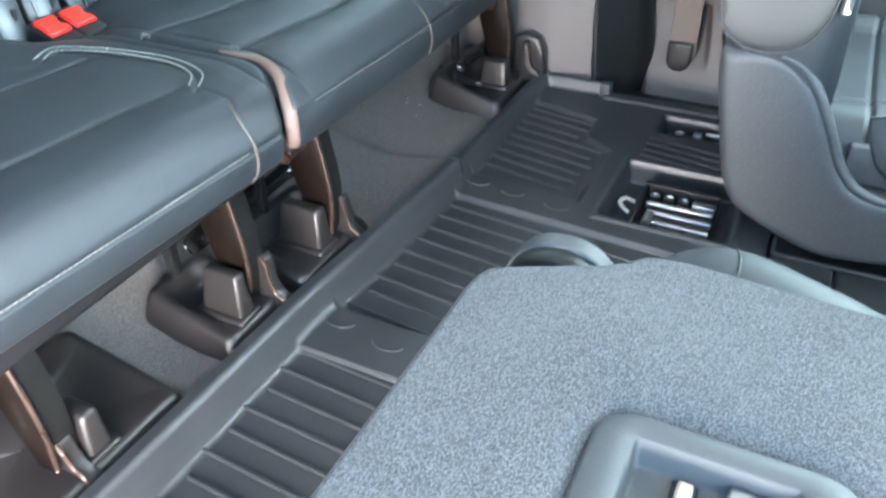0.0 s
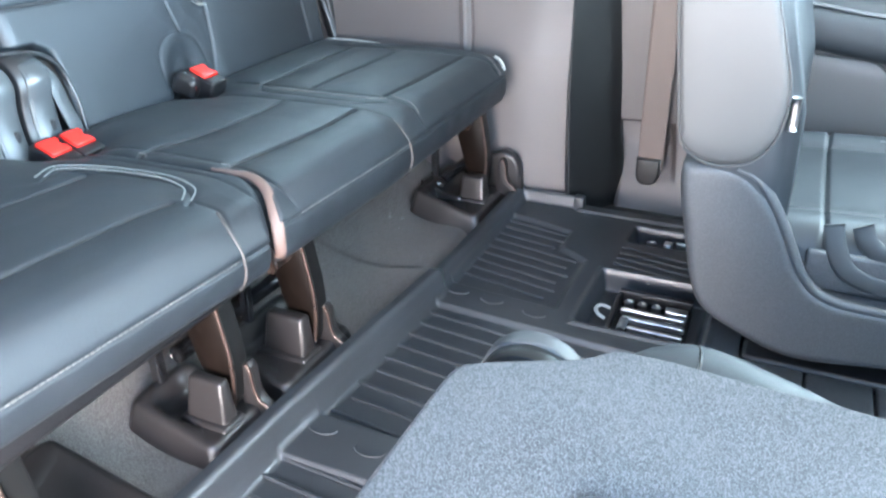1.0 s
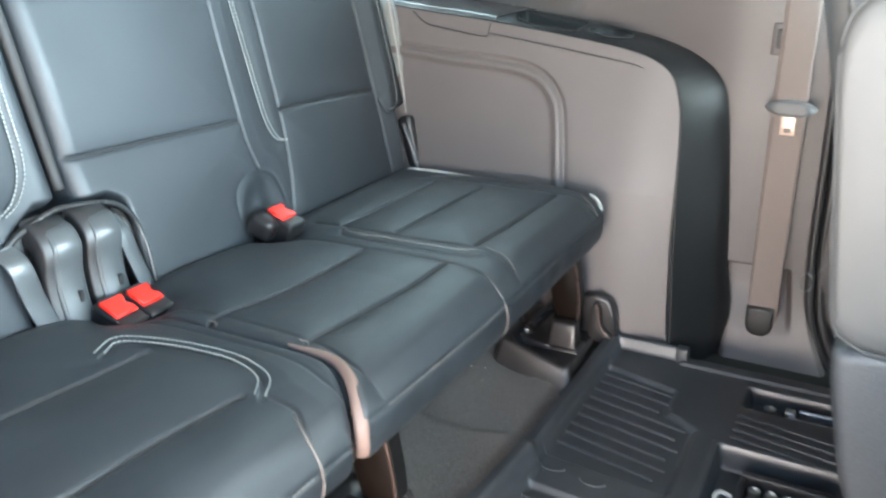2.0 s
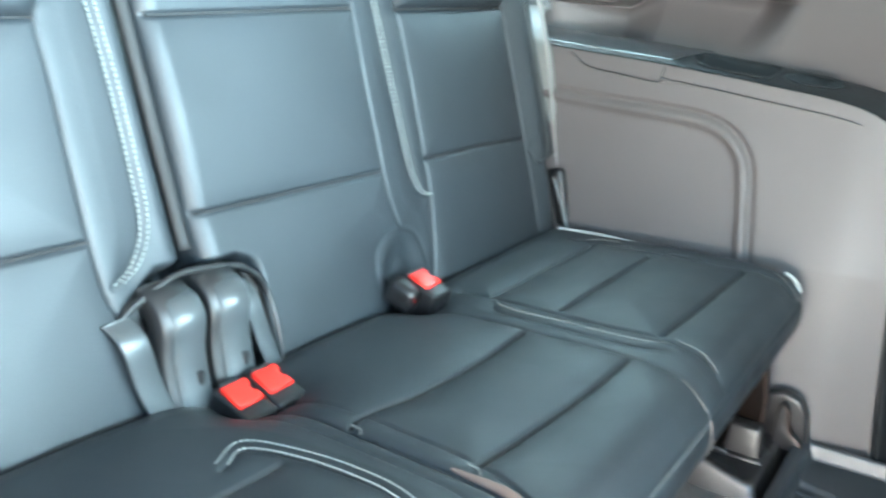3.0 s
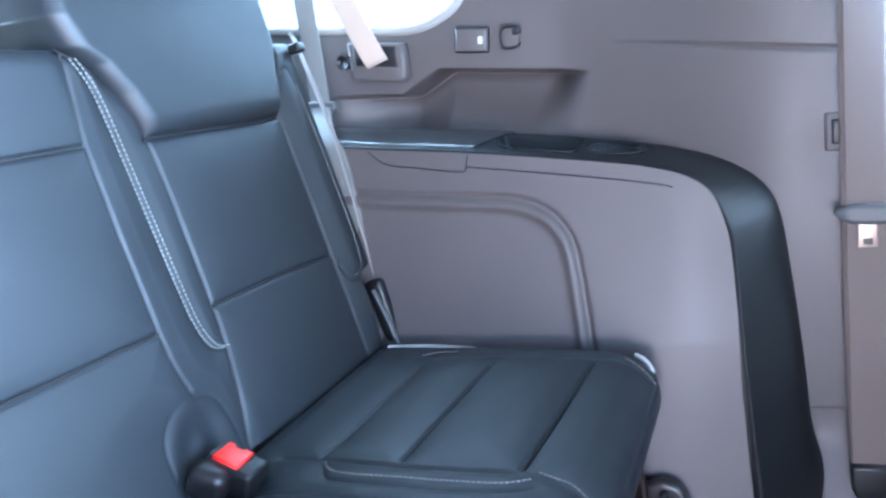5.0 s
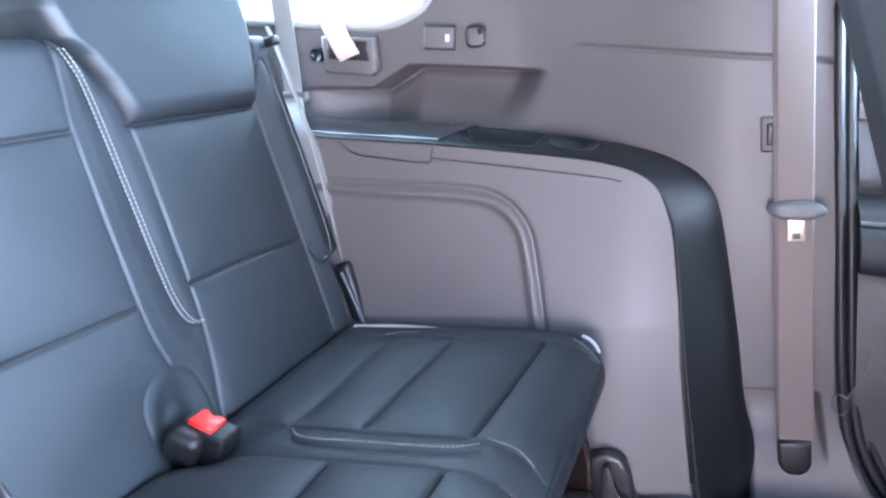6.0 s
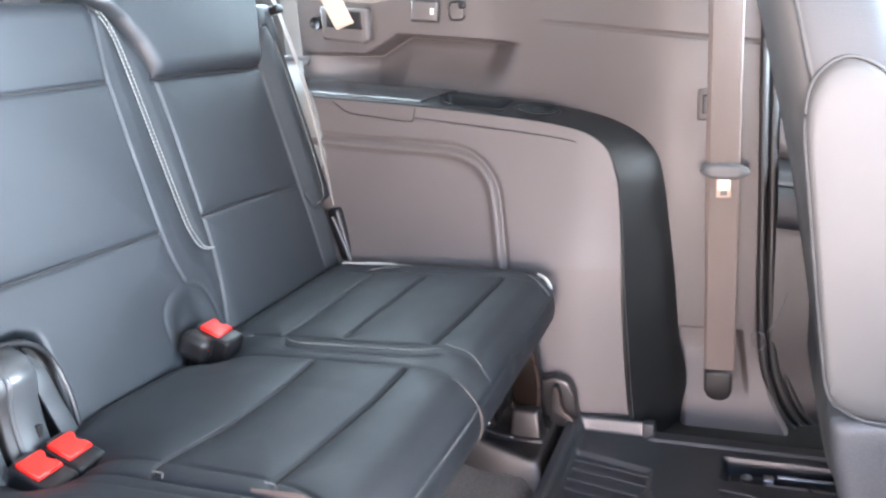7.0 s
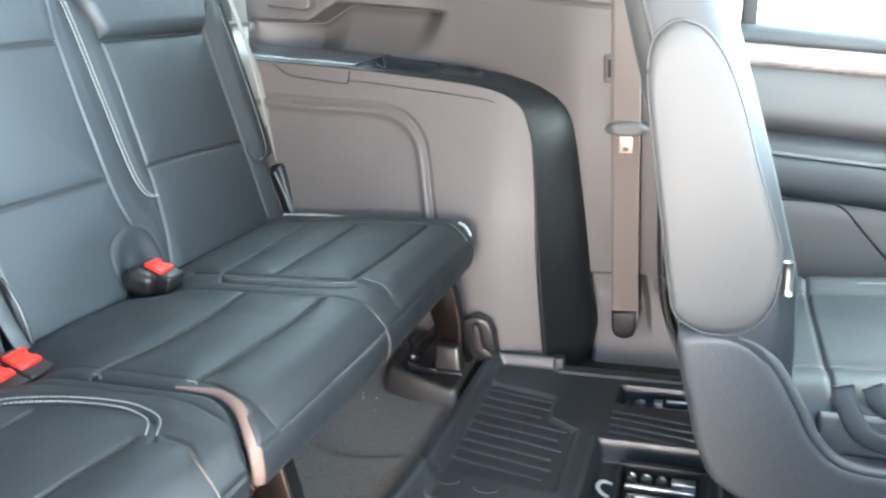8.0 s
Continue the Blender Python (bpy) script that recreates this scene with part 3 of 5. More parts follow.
# ---- door opening and far door ----
seal = thing("door_seal", (0.3, 1.55, 0.0), "black rubber door seal round the opening", "seal", kind="structure")
for k, r in ((0.0, 0.0075), (0.016, 0.008), (0.031, 0.0065)):
    part("bead", tube([(0.296 + k, 1.556 + k, 1.05), (0.294 + k, 1.556 + k, 0.7), (0.299 + k, 1.555 + k, 0.4), (0.305 + k, 1.553 + k, 0.15), (0.325 + k, 1.548 + k, 0.04), (0.372 + k, 1.54 + k, -0.035), (0.46 + k, 1.53 + k, -0.06)], r, n=60), SEAL, seal)

part("jamb", box(0.286, 0.326, 1.592, 1.66, -0.14, 1.1, 0.004), SEAL, seal)
tag = thing("wire_loop", (0.3, 1.545, 0.14), "thin wire loop caught on the door seal", "wire")
part("loop", tube([(0.300 + 0.012 * math.cos(a), 1.540, 0.142 + 0.017 * math.sin(a)) for a in np.linspace(0.6, 6.9, 14)], 0.0013, sides=6, n=40), GREY_PLASTIC, tag)
part("tail", tube([(0.309, 1.540, 0.153), (0.330, 1.545, 0.185), (0.345, 1.55, 0.235)], 0.0009, sides=6, n=16), GREY_PLASTIC, tag)

DOOR_SLOPE = -0.14
door = thing("door_1", (0.9, 1.6, -0.05), "closed rear door with grey panels and a wood-grain strip", "door", kind="structure")


def door_strip(name, profile, mat, label="", x0=0.322, x1=1.42, n=24):
    xs = np.linspace(x0, x1, n)
    p = spline(profile, 4 * len(profile))
    rows = [np.stack([np.full(len(p), x), p[:, 0], p[:, 1] + DOOR_SLOPE * (x - 0.45)], -1) for x in xs]
    return part(name, grid(np.array(rows), flip=True), mat, door, label)


door_strip("lower_panel", [(1.585, -0.16), (1.575, 0.05), (1.56, 0.12), (1.552, 0.2), (1.55, 0.322), (1.556, 0.330)], DOOR_VINYL, "warm grey map pocket panel")
door_strip("arm_pad", [(1.556, 0.329), (1.535, 0.335), (1.525, 0.355), (1.525, 0.388), (1.532, 0.403), (1.54, 0.407)], LEATHER, "padded dark armrest face")
door_strip("arm_piping", [(1.538, 0.405), (1.532, 0.4075), (1.533, 0.411), (1.54, 0.412)], GREY_PLASTIC, "thin bright line along the armrest")
door_strip("arm_top", [(1.54, 0.411), (1.548, 0.425), (1.574, 0.438), (1.584, 0.446)], GLOSS_BLACK)
door_strip("upper_panel", [(1.582, 0.443), (1.568, 0.455), (1.562, 0.475), (1.568, 0.51), (1.578, 0.54), (1.58, 0.553)], DOOR_VINYL, "grey padded upper door panel")
door_strip("wood_strip", [(1.582, 0.551), (1.572, 0.554), (1.57, 0.57), (1.573, 0.588), (1.584, 0.591)], WOOD, "glossy wood-grain trim strip")
door_strip("window_ledge", [(1.584, 0.589), (1.58, 0.598), (1.583, 0.612), (1.60, 0.622), (1.64, 0.624)], GLOSS_BLACK)
door_strip("skin", [(1.66, -0.2), (1.67, 0.2), (1.665, 0.62)], TRIM)
part("window_divider", slab([(0.425, 0.60), (0.452, 0.60), (0.475, 1.08), (0.455, 1.08)], "y", 1.60, 1.63, 0.004), BLACK, door)
part("window_divider", slab([(0.318, 0.62), (0.345, 0.62), (0.345, 1.08), (0.318, 1.08)], "y", 1.60, 1.63, 0.004), BLACK, door)
pane = part("pane", slab([(0.345, 0.55), (1.4, 0.4), (1.4, 1.08), (0.345, 1.08)], "y", 1.622, 1.626, 0), GLASS, door, smooth=False)
quarter_pane = part("window_1", slab([(-1.28, 0.82), (-0.30, 0.72), (-0.30, 1.1), (-1.28, 1.1)], "y", 1.672, 1.676, 0), GLASS, smooth=False)
tagged(quarter_pane, "tinted quarter window glass", "window", kind="structure")
rear_pane = part("window_2", slab([(0.08, 0.6), (1.57, 0.6), (1.57, 1.07), (0.08, 1.07)], "x", -1.335, -1.331, 0), GLASS, smooth=False)
tagged(rear_pane, "tinted tailgate window glass", "window", kind="structure")
near_pane = part("window_3", slab([(-1.07, 0.72), (-0.08, 0.72), (-0.08, 1.06), (-1.07, 1.06)], "y", -0.052, -0.048, 0), GLASS, smooth=False)
tagged(near_pane, "tinted quarter window glass", "window", kind="structure")
part("pocket_seam", tube([(0.50, 1.549, 0.316), (0.58, 1.549, 0.312), (0.612, 1.549, 0.300), (0.645, 1.550, 0.26), (0.69, 1.552, 0.205), (0.74, 1.555, 0.14)], 0.0022, n=40), BLACK, door)


# ---- third row bench ----
def split_y(x):
    """Where the two cushions meet, which swings over at the nose."""
    return 0.686 - 0.050 * np.clip((x + 0.11) / 0.085, 0, 1) ** 1.8


def cushion_top(x, y):
    """Plain height of the cushion's upper face."""
    return 0.302 + np.interp(y, [0.27, 0.6, 0.9, 1.4], [0.026, 0.010, 0.0, 0.004]) + 0.004 * np.sin((x + 0.43) / 0.43 * math.pi)


def cushion_mesh(left, right, seams, split_side, n=330, nose_z=0.268):
    """A padded cushion: a rounded section swept across, pressed in along its seams."""
    # section: back, over the top to the nose, down the front, underneath
    sec = np.array([(-0.455, 0.238), (-0.462, 0.262), (-0.458, 0.286), (-0.44, 0.2985)] + [(x, 0.302) for x in np.linspace(-0.42, -0.082, 165)]
                   + [tuple(p) for p in spline([(-0.078, 0.3019), (-0.062, 0.3010), (-0.052, 0.2988), (-0.042, 0.2945), (-0.034, 0.288), (-0.027, 0.280), (-0.022, 0.270), (-0.0195, 0.258), (-0.0195, 0.245), (-0.022, 0.233), (-0.026, 0.225), (-0.032, 0.2195)], 96)]
                   + [(-0.045, 0.216), (-0.065, 0.214), (-0.12, 0.213), (-0.3, 0.215)])
    m = len(sec)
    u = np.linspace(-1, 1, n)
    u = np.sign(u) * (1 - (1 - np.abs(u)) ** 1.25)
    P = np.zeros((n, m, 3))
    for i, t in enumerate(u):
        e = max(0.0, (abs(t) - 0.95) / 0.05)
        shrink = 1 - math.sqrt(max(0.0, 1 - e ** 2.2))
        c = np.array([-0.225, 0.266])
        pull = (0.11, 0.26) if t * split_side > 0 else (0.04, 0.45)
        q = c + (sec - c) * np.array([1 - pull[0] * shrink, 1 - pull[1] * shrink])
        P[i, :, 0], P[i, :, 2] = q[:, 0], q[:, 1]
        y0, y1 = left(q[:, 0]), right(q[:, 0])
        P[i, :, 1] = (y0 + y1) / 2 + t * (y1 - y0) / 2
    P0 = P.copy()
    X, Y, Z = P0[:, :, 0], P0[:, :, 1], P0[:, :, 2]
    up = smoothstep(0.262, 0.295, Z)
    d_all = np.full(X.shape, 9.0)
    drop = np.zeros(X.shape)
    for pts, depth, width in seams:
        d = near_line(X, Y, pts)
        drop = np.maximum(drop, 0.75 * depth * np.exp(-(d / (0.5 * width)) ** 2) + 0.3 * depth * np.exp(-(d / (3.2 * width)) ** 2))
        d_all = np.minimum(d_all, d)
    drop = drop + 0.032 * np.exp(-((X + 0.41) / 0.055) ** 2 - ((Y - 0.693) / 0.055) ** 2) + 0.018 * np.exp(-((X + 0.43) / 0.045) ** 2 - ((Y - 0.99) / 0.045) ** 2)
    P[:, :, 2] = Z + np.interp(Y, [0.27, 0.6, 0.9, 1.4], [0.026, 0.010, 0.0, 0.004]) + up * (cushion_top(X, Y) - 0.302 - np.interp(Y, [0.27, 0.6, 0.9, 1.4], [0.026, 0.010, 0.0, 0.004]) - drop + 0.005 * (1 - np.exp(-d_all / 0.05)))
    P[:, :, 2] += up * 0.0006 * np.sin(27 * X + 12 * Y) * np.sin(33 * Y - 9 * X)
    # the seam round the nose
    base = P0[:, :, 2]
    P[:, :, 0] += (X > -0.065) * (0.0016 * np.exp(-((base - nose_z - 0.008) / 0.006) ** 2) - 0.0040 * np.exp(-((base - nose_z) / 0.0017) ** 2) + 0.0008 * np.sin(60 * Y + 3 * np.sin(17 * Y)) * np.exp(-((base - nose_z + 0.012) / 0.01) ** 2))
    V, F = grid(np.transpose(P, (1, 0, 2)), close_u=True)
    k = n
    return V, [tuple(f) for f in F] + [tuple(i * k for i in range(m)), tuple(i * k + k - 1 for i in range(m - 1, -1, -1))]


def on_cushion(x, y):
    return (x, y, float(cushion_top(x, y)) + 0.0052 - 12 * max(0.0, x + 0.068) ** 2)


FAR_SEAMS = [
    (arc_line([(-0.139, 0.705), (-0.131, 0.80), (-0.125, 0.91), (-0.123, 0.985)]), 0.008, 0.0055),
    (arc_line([(-0.270, 0.692), (-0.274, 0.711), (-0.260, 0.78), (-0.254, 0.86), (-0.256, 0.98)]), 0.007, 0.006),
    (arc_line([(-0.116, 1.066), (-0.108, 1.2), (-0.102, 1.345)]), 0.008, 0.0055),
    (arc_line([(-0.250, 1.062), (-0.246, 1.17), (-0.239, 1.325)]), 0.006, 0.005),
    (arc_line([(-0.350, 1.055), (-0.344, 1.13), (-0.341, 1.33)]), 0.004, 0.005),
    (arc_line([(-0.42, 0.985), (-0.257, 0.985), (-0.12, 0.990), (-0.075, 0.982), (-0.045, 0.972), (-0.02, 0.963), (0.0, 0.962)]), 0.004, 0.0035),
    (arc_line([(-0.338, 1.040), (-0.322, 1.018), (-0.29, 1.012), (-0.25, 1.013), (-0.178, 1.015), (-0.126, 1.020), (-0.096, 1.032)]), 0.004, 0.0035),
    (arc_line([(-0.40, 1.052), (-0.326, 1.052), (-0.25, 1.049), (-0.177, 1.053), (-0.118, 1.057), (-0.083, 1.048), (-0.055, 1.037), (-0.035, 1.024), (0.0, 1.014)]), 0.005, 0.004),
    (arc_line([(-0.38, 1.345), (-0.25, 1.352), (-0.12, 1.352), (-0.06, 1.345), (-0.03, 1.33)]), 0.004, 0.0035),
    (arc_line([(-0.40, 0.712), (-0.2, 0.711), (-0.12, 0.706), (-0.06, 0.686), (0.0, 0.676)]), 0.003, 0.004),
]
NEAR_SEAMS = [
    (arc_line([(-0.128, 0.2), (-0.127, 0.42), (-0.128, 0.50), (-0.120, 0.585)]), 0.007, 0.006),
    (arc_line([(-0.28, 0.2), (-0.277, 0.42), (-0.272, 0.605)]), 0.005, 0.006),
    (arc_line([(-0.303, 0.570), (-0.314, 0.604), (-0.254, 0.624), (-0.187, 0.631), (-0.150, 0.6265), (-0.1175, 0.6125), (-0.0985, 0.586)]), 0.004, 0.0035),
    (arc_line([(-0.095, 0.596), (-0.061, 0.59), (-0.040, 0.578), (-0.03, 0.572)]), 0.0026, 0.004),
    (arc_line([(-0.42, 0.660), (-0.2, 0.665), (-0.12, 0.662), (-0.06, 0.642), (0.0, 0.630)]), 0.002, 0.004),
]

bench = thing("third_row_bench", (-0.25, 0.8, 0.0), "black leather three-seat bench split into two sections, pale stitching", "bench seat")
far_cushion = part("seat_cushion", cushion_mesh(split_y, lambda x: 1.392 - 0.02 * smoothstep(-0.13, -0.03, x), FAR_SEAMS, -1), LEATHER, bench)
near_cushion = part("seat_cushion", cushion_mesh(lambda x: 0.20 + 0 * x, lambda x: split_y(x) - 0.004 - 0.007 * smoothstep(-0.12, -0.05, x), NEAR_SEAMS, 1, 240, 0.258), LEATHER, bench)

# thread on the cushions
part("stitching", join(stitch([(-0.333, 1.039), (-0.319, 1.024), (-0.29, 1.018), (-0.25, 1.019), (-0.178, 1.021), (-0.126, 1.026), (-0.099, 1.038)], on_cushion),
                       stitch([(-0.095, 1.052), (-0.083, 1.047), (-0.055, 1.036), (-0.036, 1.024)], on_cushion),
                       stitch([(-0.06, 1.349), (-0.03, 1.336), (-0.02, 1.33)], on_cushion),
                       stitch([(-0.35, 1.34), (-0.33, 1.352), (-0.3, 1.356)], on_cushion)), THREAD_DIM, far_cushion)
part("stitching", join(stitch([(-0.308, 0.567), (-0.320, 0.607), (-0.255, 0.629), (-0.187, 0.636), (-0.147, 0.631), (-0.113, 0.616), (-0.093, 0.587)], on_cushion),
                       stitch([(-0.298, 0.572), (-0.308, 0.600), (-0.253, 0.619), (-0.187, 0.626), (-0.152, 0.622), (-0.122, 0.609), (-0.104, 0.585)], on_cushion)), THREAD, near_cushion)
for x, y in ((-0.25, 0.682), (-0.129, 0.694)):
    part("edge_tack", tube([on_cushion(x - 0.012, y + 0.002), on_cushion(x, y + 0.001), on_cushion(x + 0.006, y - 0.006)], 0.0009, n=10), THREAD_DIM, far_cushion)
for ob, y0, y1, nose in ((far_cushion, 0.685, 0.955, 0.268), (near_cushion, 0.215, 0.562, 0.258)):
    bits = []
    for y in np.arange(y0, y1, 0.0062):
        z = nose + 0.0032 + float(np.interp(y, [0.27, 0.6, 0.9, 1.4], [0.026, 0.010, 0.0, 0.004]))
        x = -0.0176 if nose < 0.26 else -0.0196
        bits.append(tube([(x - 0.0005, y - 0.0022, z), (x, y, z), (x - 0.0005, y + 0.0022, z)], 0.0008, sides=5, n=4))
    part("stitching", join(*bits), THREAD_DIM, ob)

# the far cushion's leather roll at the split, warm light on it coloured tan
def lit_edge_strip():
    """A strip laid on the rounded corner at the split, its face turned half towards the gap."""
    sec = spline([(-0.150, 0.302), (-0.120, 0.302), (-0.095, 0.302), (-0.078, 0.3019), (-0.062, 0.3010), (-0.052, 0.2988), (-0.042, 0.2945), (-0.034, 0.288), (-0.027, 0.280), (-0.022, 0.270), (-0.0195, 0.258), (-0.0195, 0.245), (-0.022, 0.233), (-0.026, 0.225), (-0.034, 0.2190)], 44)
    out = np.gradient(sec, axis=0)
    out = np.stack([-out[:, 1], out[:, 0]], -1) / np.linalg.norm(out, axis=1)[:, None]
    q = np.array([-0.225, 0.266]) + (sec - np.array([-0.225, 0.266])) * np.array([1 - 0.11 * 0.29, 1 - 0.26 * 0.29])
    y = split_y(q[:, 0]) + 0.0053
    line = np.stack([q[:, 0], y, q[:, 1] + np.interp(y, [0.6, 0.9], [0.010, 0.0]) + 0.003 * smoothstep(-0.04, -0.10, q[:, 0])], -1)
    k = np.linspace(0, 1, 44)
    face = np.stack([0.75 * out[:, 0], np.full(44, -0.66), 0.75 * out[:, 1]], -1)
    face /= np.linalg.norm(face, axis=1)[:, None]
    along = np.gradient(line, axis=0)
    across = np.cross(face, along)
    across /= np.linalg.norm(across, axis=1)[:, None]
    wide = np.interp(k, [0, 0.3, 0.6, 1], [0.002, 0.005, 0.0075, 0.007])[:, None]
    rows = [line + u * wide * across + h * face for u, h in ((-1, -0.004), (-1, 0.002), (-0.7, 0.0036), (0, 0.004), (0.7, 0.0036), (1, 0.002), (1, -0.004))]
    return grid(np.array(rows))


part("lit_edge", lit_edge_strip(), WARM_EDGE, far_cushion, "leather edge roll at the split, warm light put in as tan")
part("end_tab", tube([(-0.054, 1.388, 0.301), (-0.043, 1.383, 0.2975), (-0.034, 1.378, 0.290), (-0.029, 1.375, 0.280)], 0.003, n=20), SCREEN, far_cushion, "pale fabric tab at the cushion's corner")
part("end_edge", tube([(-0.43, 1.388, 0.306), (-0.36, 1.394, 0.306), (-0.29, 1.397, 0.302)], 0.0035, n=20), SCREEN, far_cushion, "pale fabric edge beside the trim")


# the upright sewn joint of each nose's end strip, grey for its highlit crease
for ob, y, dz in ((near_cushion, 0.571, 0.0115), (far_cushion, 0.963, 0.0005)):
    part("end_joint", tube([(-0.058, y + 0.014, 0.3003 + dz), (-0.043, y + 0.005, 0.2955 + dz), (-0.031, y + 0.001, 0.2855 + dz), (-0.0205, y, 0.268 + dz), (-0.0178, y, 0.25 + dz), (-0.0205, y, 0.235 + dz), (-0.0305, y, 0.2205 + dz)], 0.0019, sides=8, n=30), JOINT, ob, "sewn joint of the end strip, its crease highlight put in as grey")


# backrests
def back_x(z):
    return -0.498 - 0.233 * (z - 0.468)


def back_mesh(y0, y1, z1, seams, bulge, n=None, thick=0.10):
    """A padded backrest leaning back, pressed in along its seams; bulge(y, z) pushes it forward."""
    n = n or int((y1 - y0) / 0.0023)
    m = 220
    u = np.linspace(-1, 1, n)
    v = np.linspace(0, 1, m)
    Y = ((y0 + y1) / 2 + u * (y1 - y0) / 2)[:, None] + 0 * v[None]
    Z = 0.25 + v[None] * (z1 - 0.25) + 0 * Y
    edge = np.minimum(np.minimum(Y - y0, y1 - Y), z1 - Z)
    round_off = 0.022 * (1 - np.sqrt(np.clip(1 - (1 - np.clip(edge / 0.022, 0, 1)) ** 2, 0, 1)))
    d_all, drop = np.full(Y.shape, 9.0), np.zeros(Y.shape)
    for pts, depth, width in seams:
        d = near_line(Y, Z, pts)
        drop = np.maximum(drop, 0.7 * depth * np.exp(-(d / (0.55 * width)) ** 2) + 0.22 * depth * np.exp(-(d / (3.5 * width)) ** 2))
        d_all = np.minimum(d_all, d)
    X = back_x(Z) - round_off - drop + 0.006 * (1 - np.exp(-d_all / 0.06)) + bulge(Y, Z) - 0.03 * smoothstep(0.30, 0.25, Z) + 0.0004 * np.sin(23 * Y + 19 * Z) * np.sin(24 * Z + 8 * Y)
    front = np.stack([X, Y, Z], -1)
    # sides, top and a plain rear face
    back = np.stack([back_x(Z) - thick + 0 * Y, Y, Z], -1)
    V1, F1 = grid(front, flip=True)
    V2, F2 = grid(back)
    k = n * m
    F = [tuple(f) for f in F1] + [tuple(f + k) for f in F2]
    for i in range(n - 1):
        a, b = i * m + m - 1, (i + 1) * m + m - 1
        F.append((a, b, b + k, a + k))
        a, b = i * m, (i + 1) * m
        F.append((b, a, a + k, b + k))
    for j in range(m - 1):
        F.append((j + 1, j, j + k, j + 1 + k))
        a = (n - 1) * m + j
        F.append((a, a + 1, a + 1 + k, a + k))
    return np.vstack([V1, V2]), F


FAR_BACK = [
    ([(0.71, 0.474), (0.85, 0.471), (1.010, 0.467)], 0.008, 0.004),
    ([(0.712, 0.676), (1.016, 0.679)], 0.008, 0.004),
    (arc_line([(1.036, 0.78), (1.024, 0.72), (1.016, 0.68), (1.011, 0.56), (1.010, 0.47), (1.013, 0.43), (1.022, 0.392)], 40), 0.005, 0.004),
    (arc_line([(1.030, 0.785), (1.062, 0.765), (1.085, 0.73), (1.104, 0.676), (1.102, 0.466), (1.092, 0.37), (1.075, 0.30), (1.072, 0.27)], 60), 0.005, 0.004),
    (arc_line([(1.058, 0.755), (1.062, 0.6), (1.064, 0.48), (1.072, 0.435), (1.086, 0.421), (1.100, 0.419)], 40), 0.004, 0.0035),
    ([(1.104, 0.468), (1.24, 0.466), (1.374, 0.459)], 0.008, 0.004),
    ([(1.102, 0.676), (1.374, 0.674)], 0.009, 0.0045),
    (arc_line([(1.418, 0.79), (1.388, 0.71), (1.375, 0.675), (1.374, 0.46), (1.374, 0.36), (1.375, 0.27)], 40), 0.006, 0.004),
    (arc_line([(1.390, 0.71), (1.412, 0.742), (1.434, 0.735), (1.446, 0.645), (1.448, 0.545), (1.443, 0.449), (1.425, 0.418), (1.398, 0.414), (1.382, 0.44)], 50), 0.005, 0.0035),
    (arc_line([(0.955, 0.30), (0.958, 0.36), (0.985, 0.386), (1.02, 0.388), (1.05, 0.375), (1.062, 0.345), (1.066, 0.30)], 30), 0.0014, 0.004),
]
NEAR_BACK = [
    ([(0.2, 0.484), (0.43, 0.478), (0.589, 0.474)], 0.008, 0.004),
    ([(0.2, 0.677), (0.596, 0.677)], 0.009, 0.0045),
    (arc_line([(0.640, 0.78), (0.618, 0.72), (0.598, 0.679), (0.597, 0.62), (0.592, 0.474), (0.594, 0.42), (0.605, 0.38), (0.605, 0.3)], 40), 0.005, 0.004),
    (arc_line([(0.650, 0.78), (0.652, 0.71), (0.655, 0.633), (0.654, 0.545), (0.649, 0.481), (0.631, 0.446), (0.6, 0.427)], 40), 0.004, 0.0035),
]


def far_bulge(Y, Z):
    wing = 0.012 * np.exp(-((Y - 1.418) / 0.032) ** 2) * smoothstep(0.25, 0.45, Z)
    strip = -0.004 * np.exp(-((Y - 1.055) / 0.035) ** 4)
    hollow = -0.010 * smoothstep(1.0, 0.45, np.hypot((Y - 1.010) / 0.055, np.maximum(Z - 0.31, 0) / 0.078))
    pocket = -0.045 * smoothstep(0.775, 0.755, Y) * smoothstep(0.428, 0.405, Z + 0.5 * np.clip(Y - 0.745, 0, 1))
    outer = -0.05 * smoothstep(1.412, 1.44, Y) * smoothstep(0.425, 0.39, Z)
    return wing + strip + hollow + pocket + outer


def near_bulge(Y, Z):
    pocket = -0.045 * smoothstep(0.598, 0.618, Y) * smoothstep(0.42, 0.39, Z - 0.6 * np.clip(Y - 0.62, -0.05, 0.03))
    return pocket - 0.003 * np.exp(-((Y - 0.64) / 0.03) ** 4)


far_back = part("backrest", back_mesh(0.704, 1.478, 0.787, FAR_BACK, far_bulge), LEATHER, bench)
near_back = part("backrest", back_mesh(0.20, 0.683, 0.787, NEAR_BACK, near_bulge), LEATHER, bench)


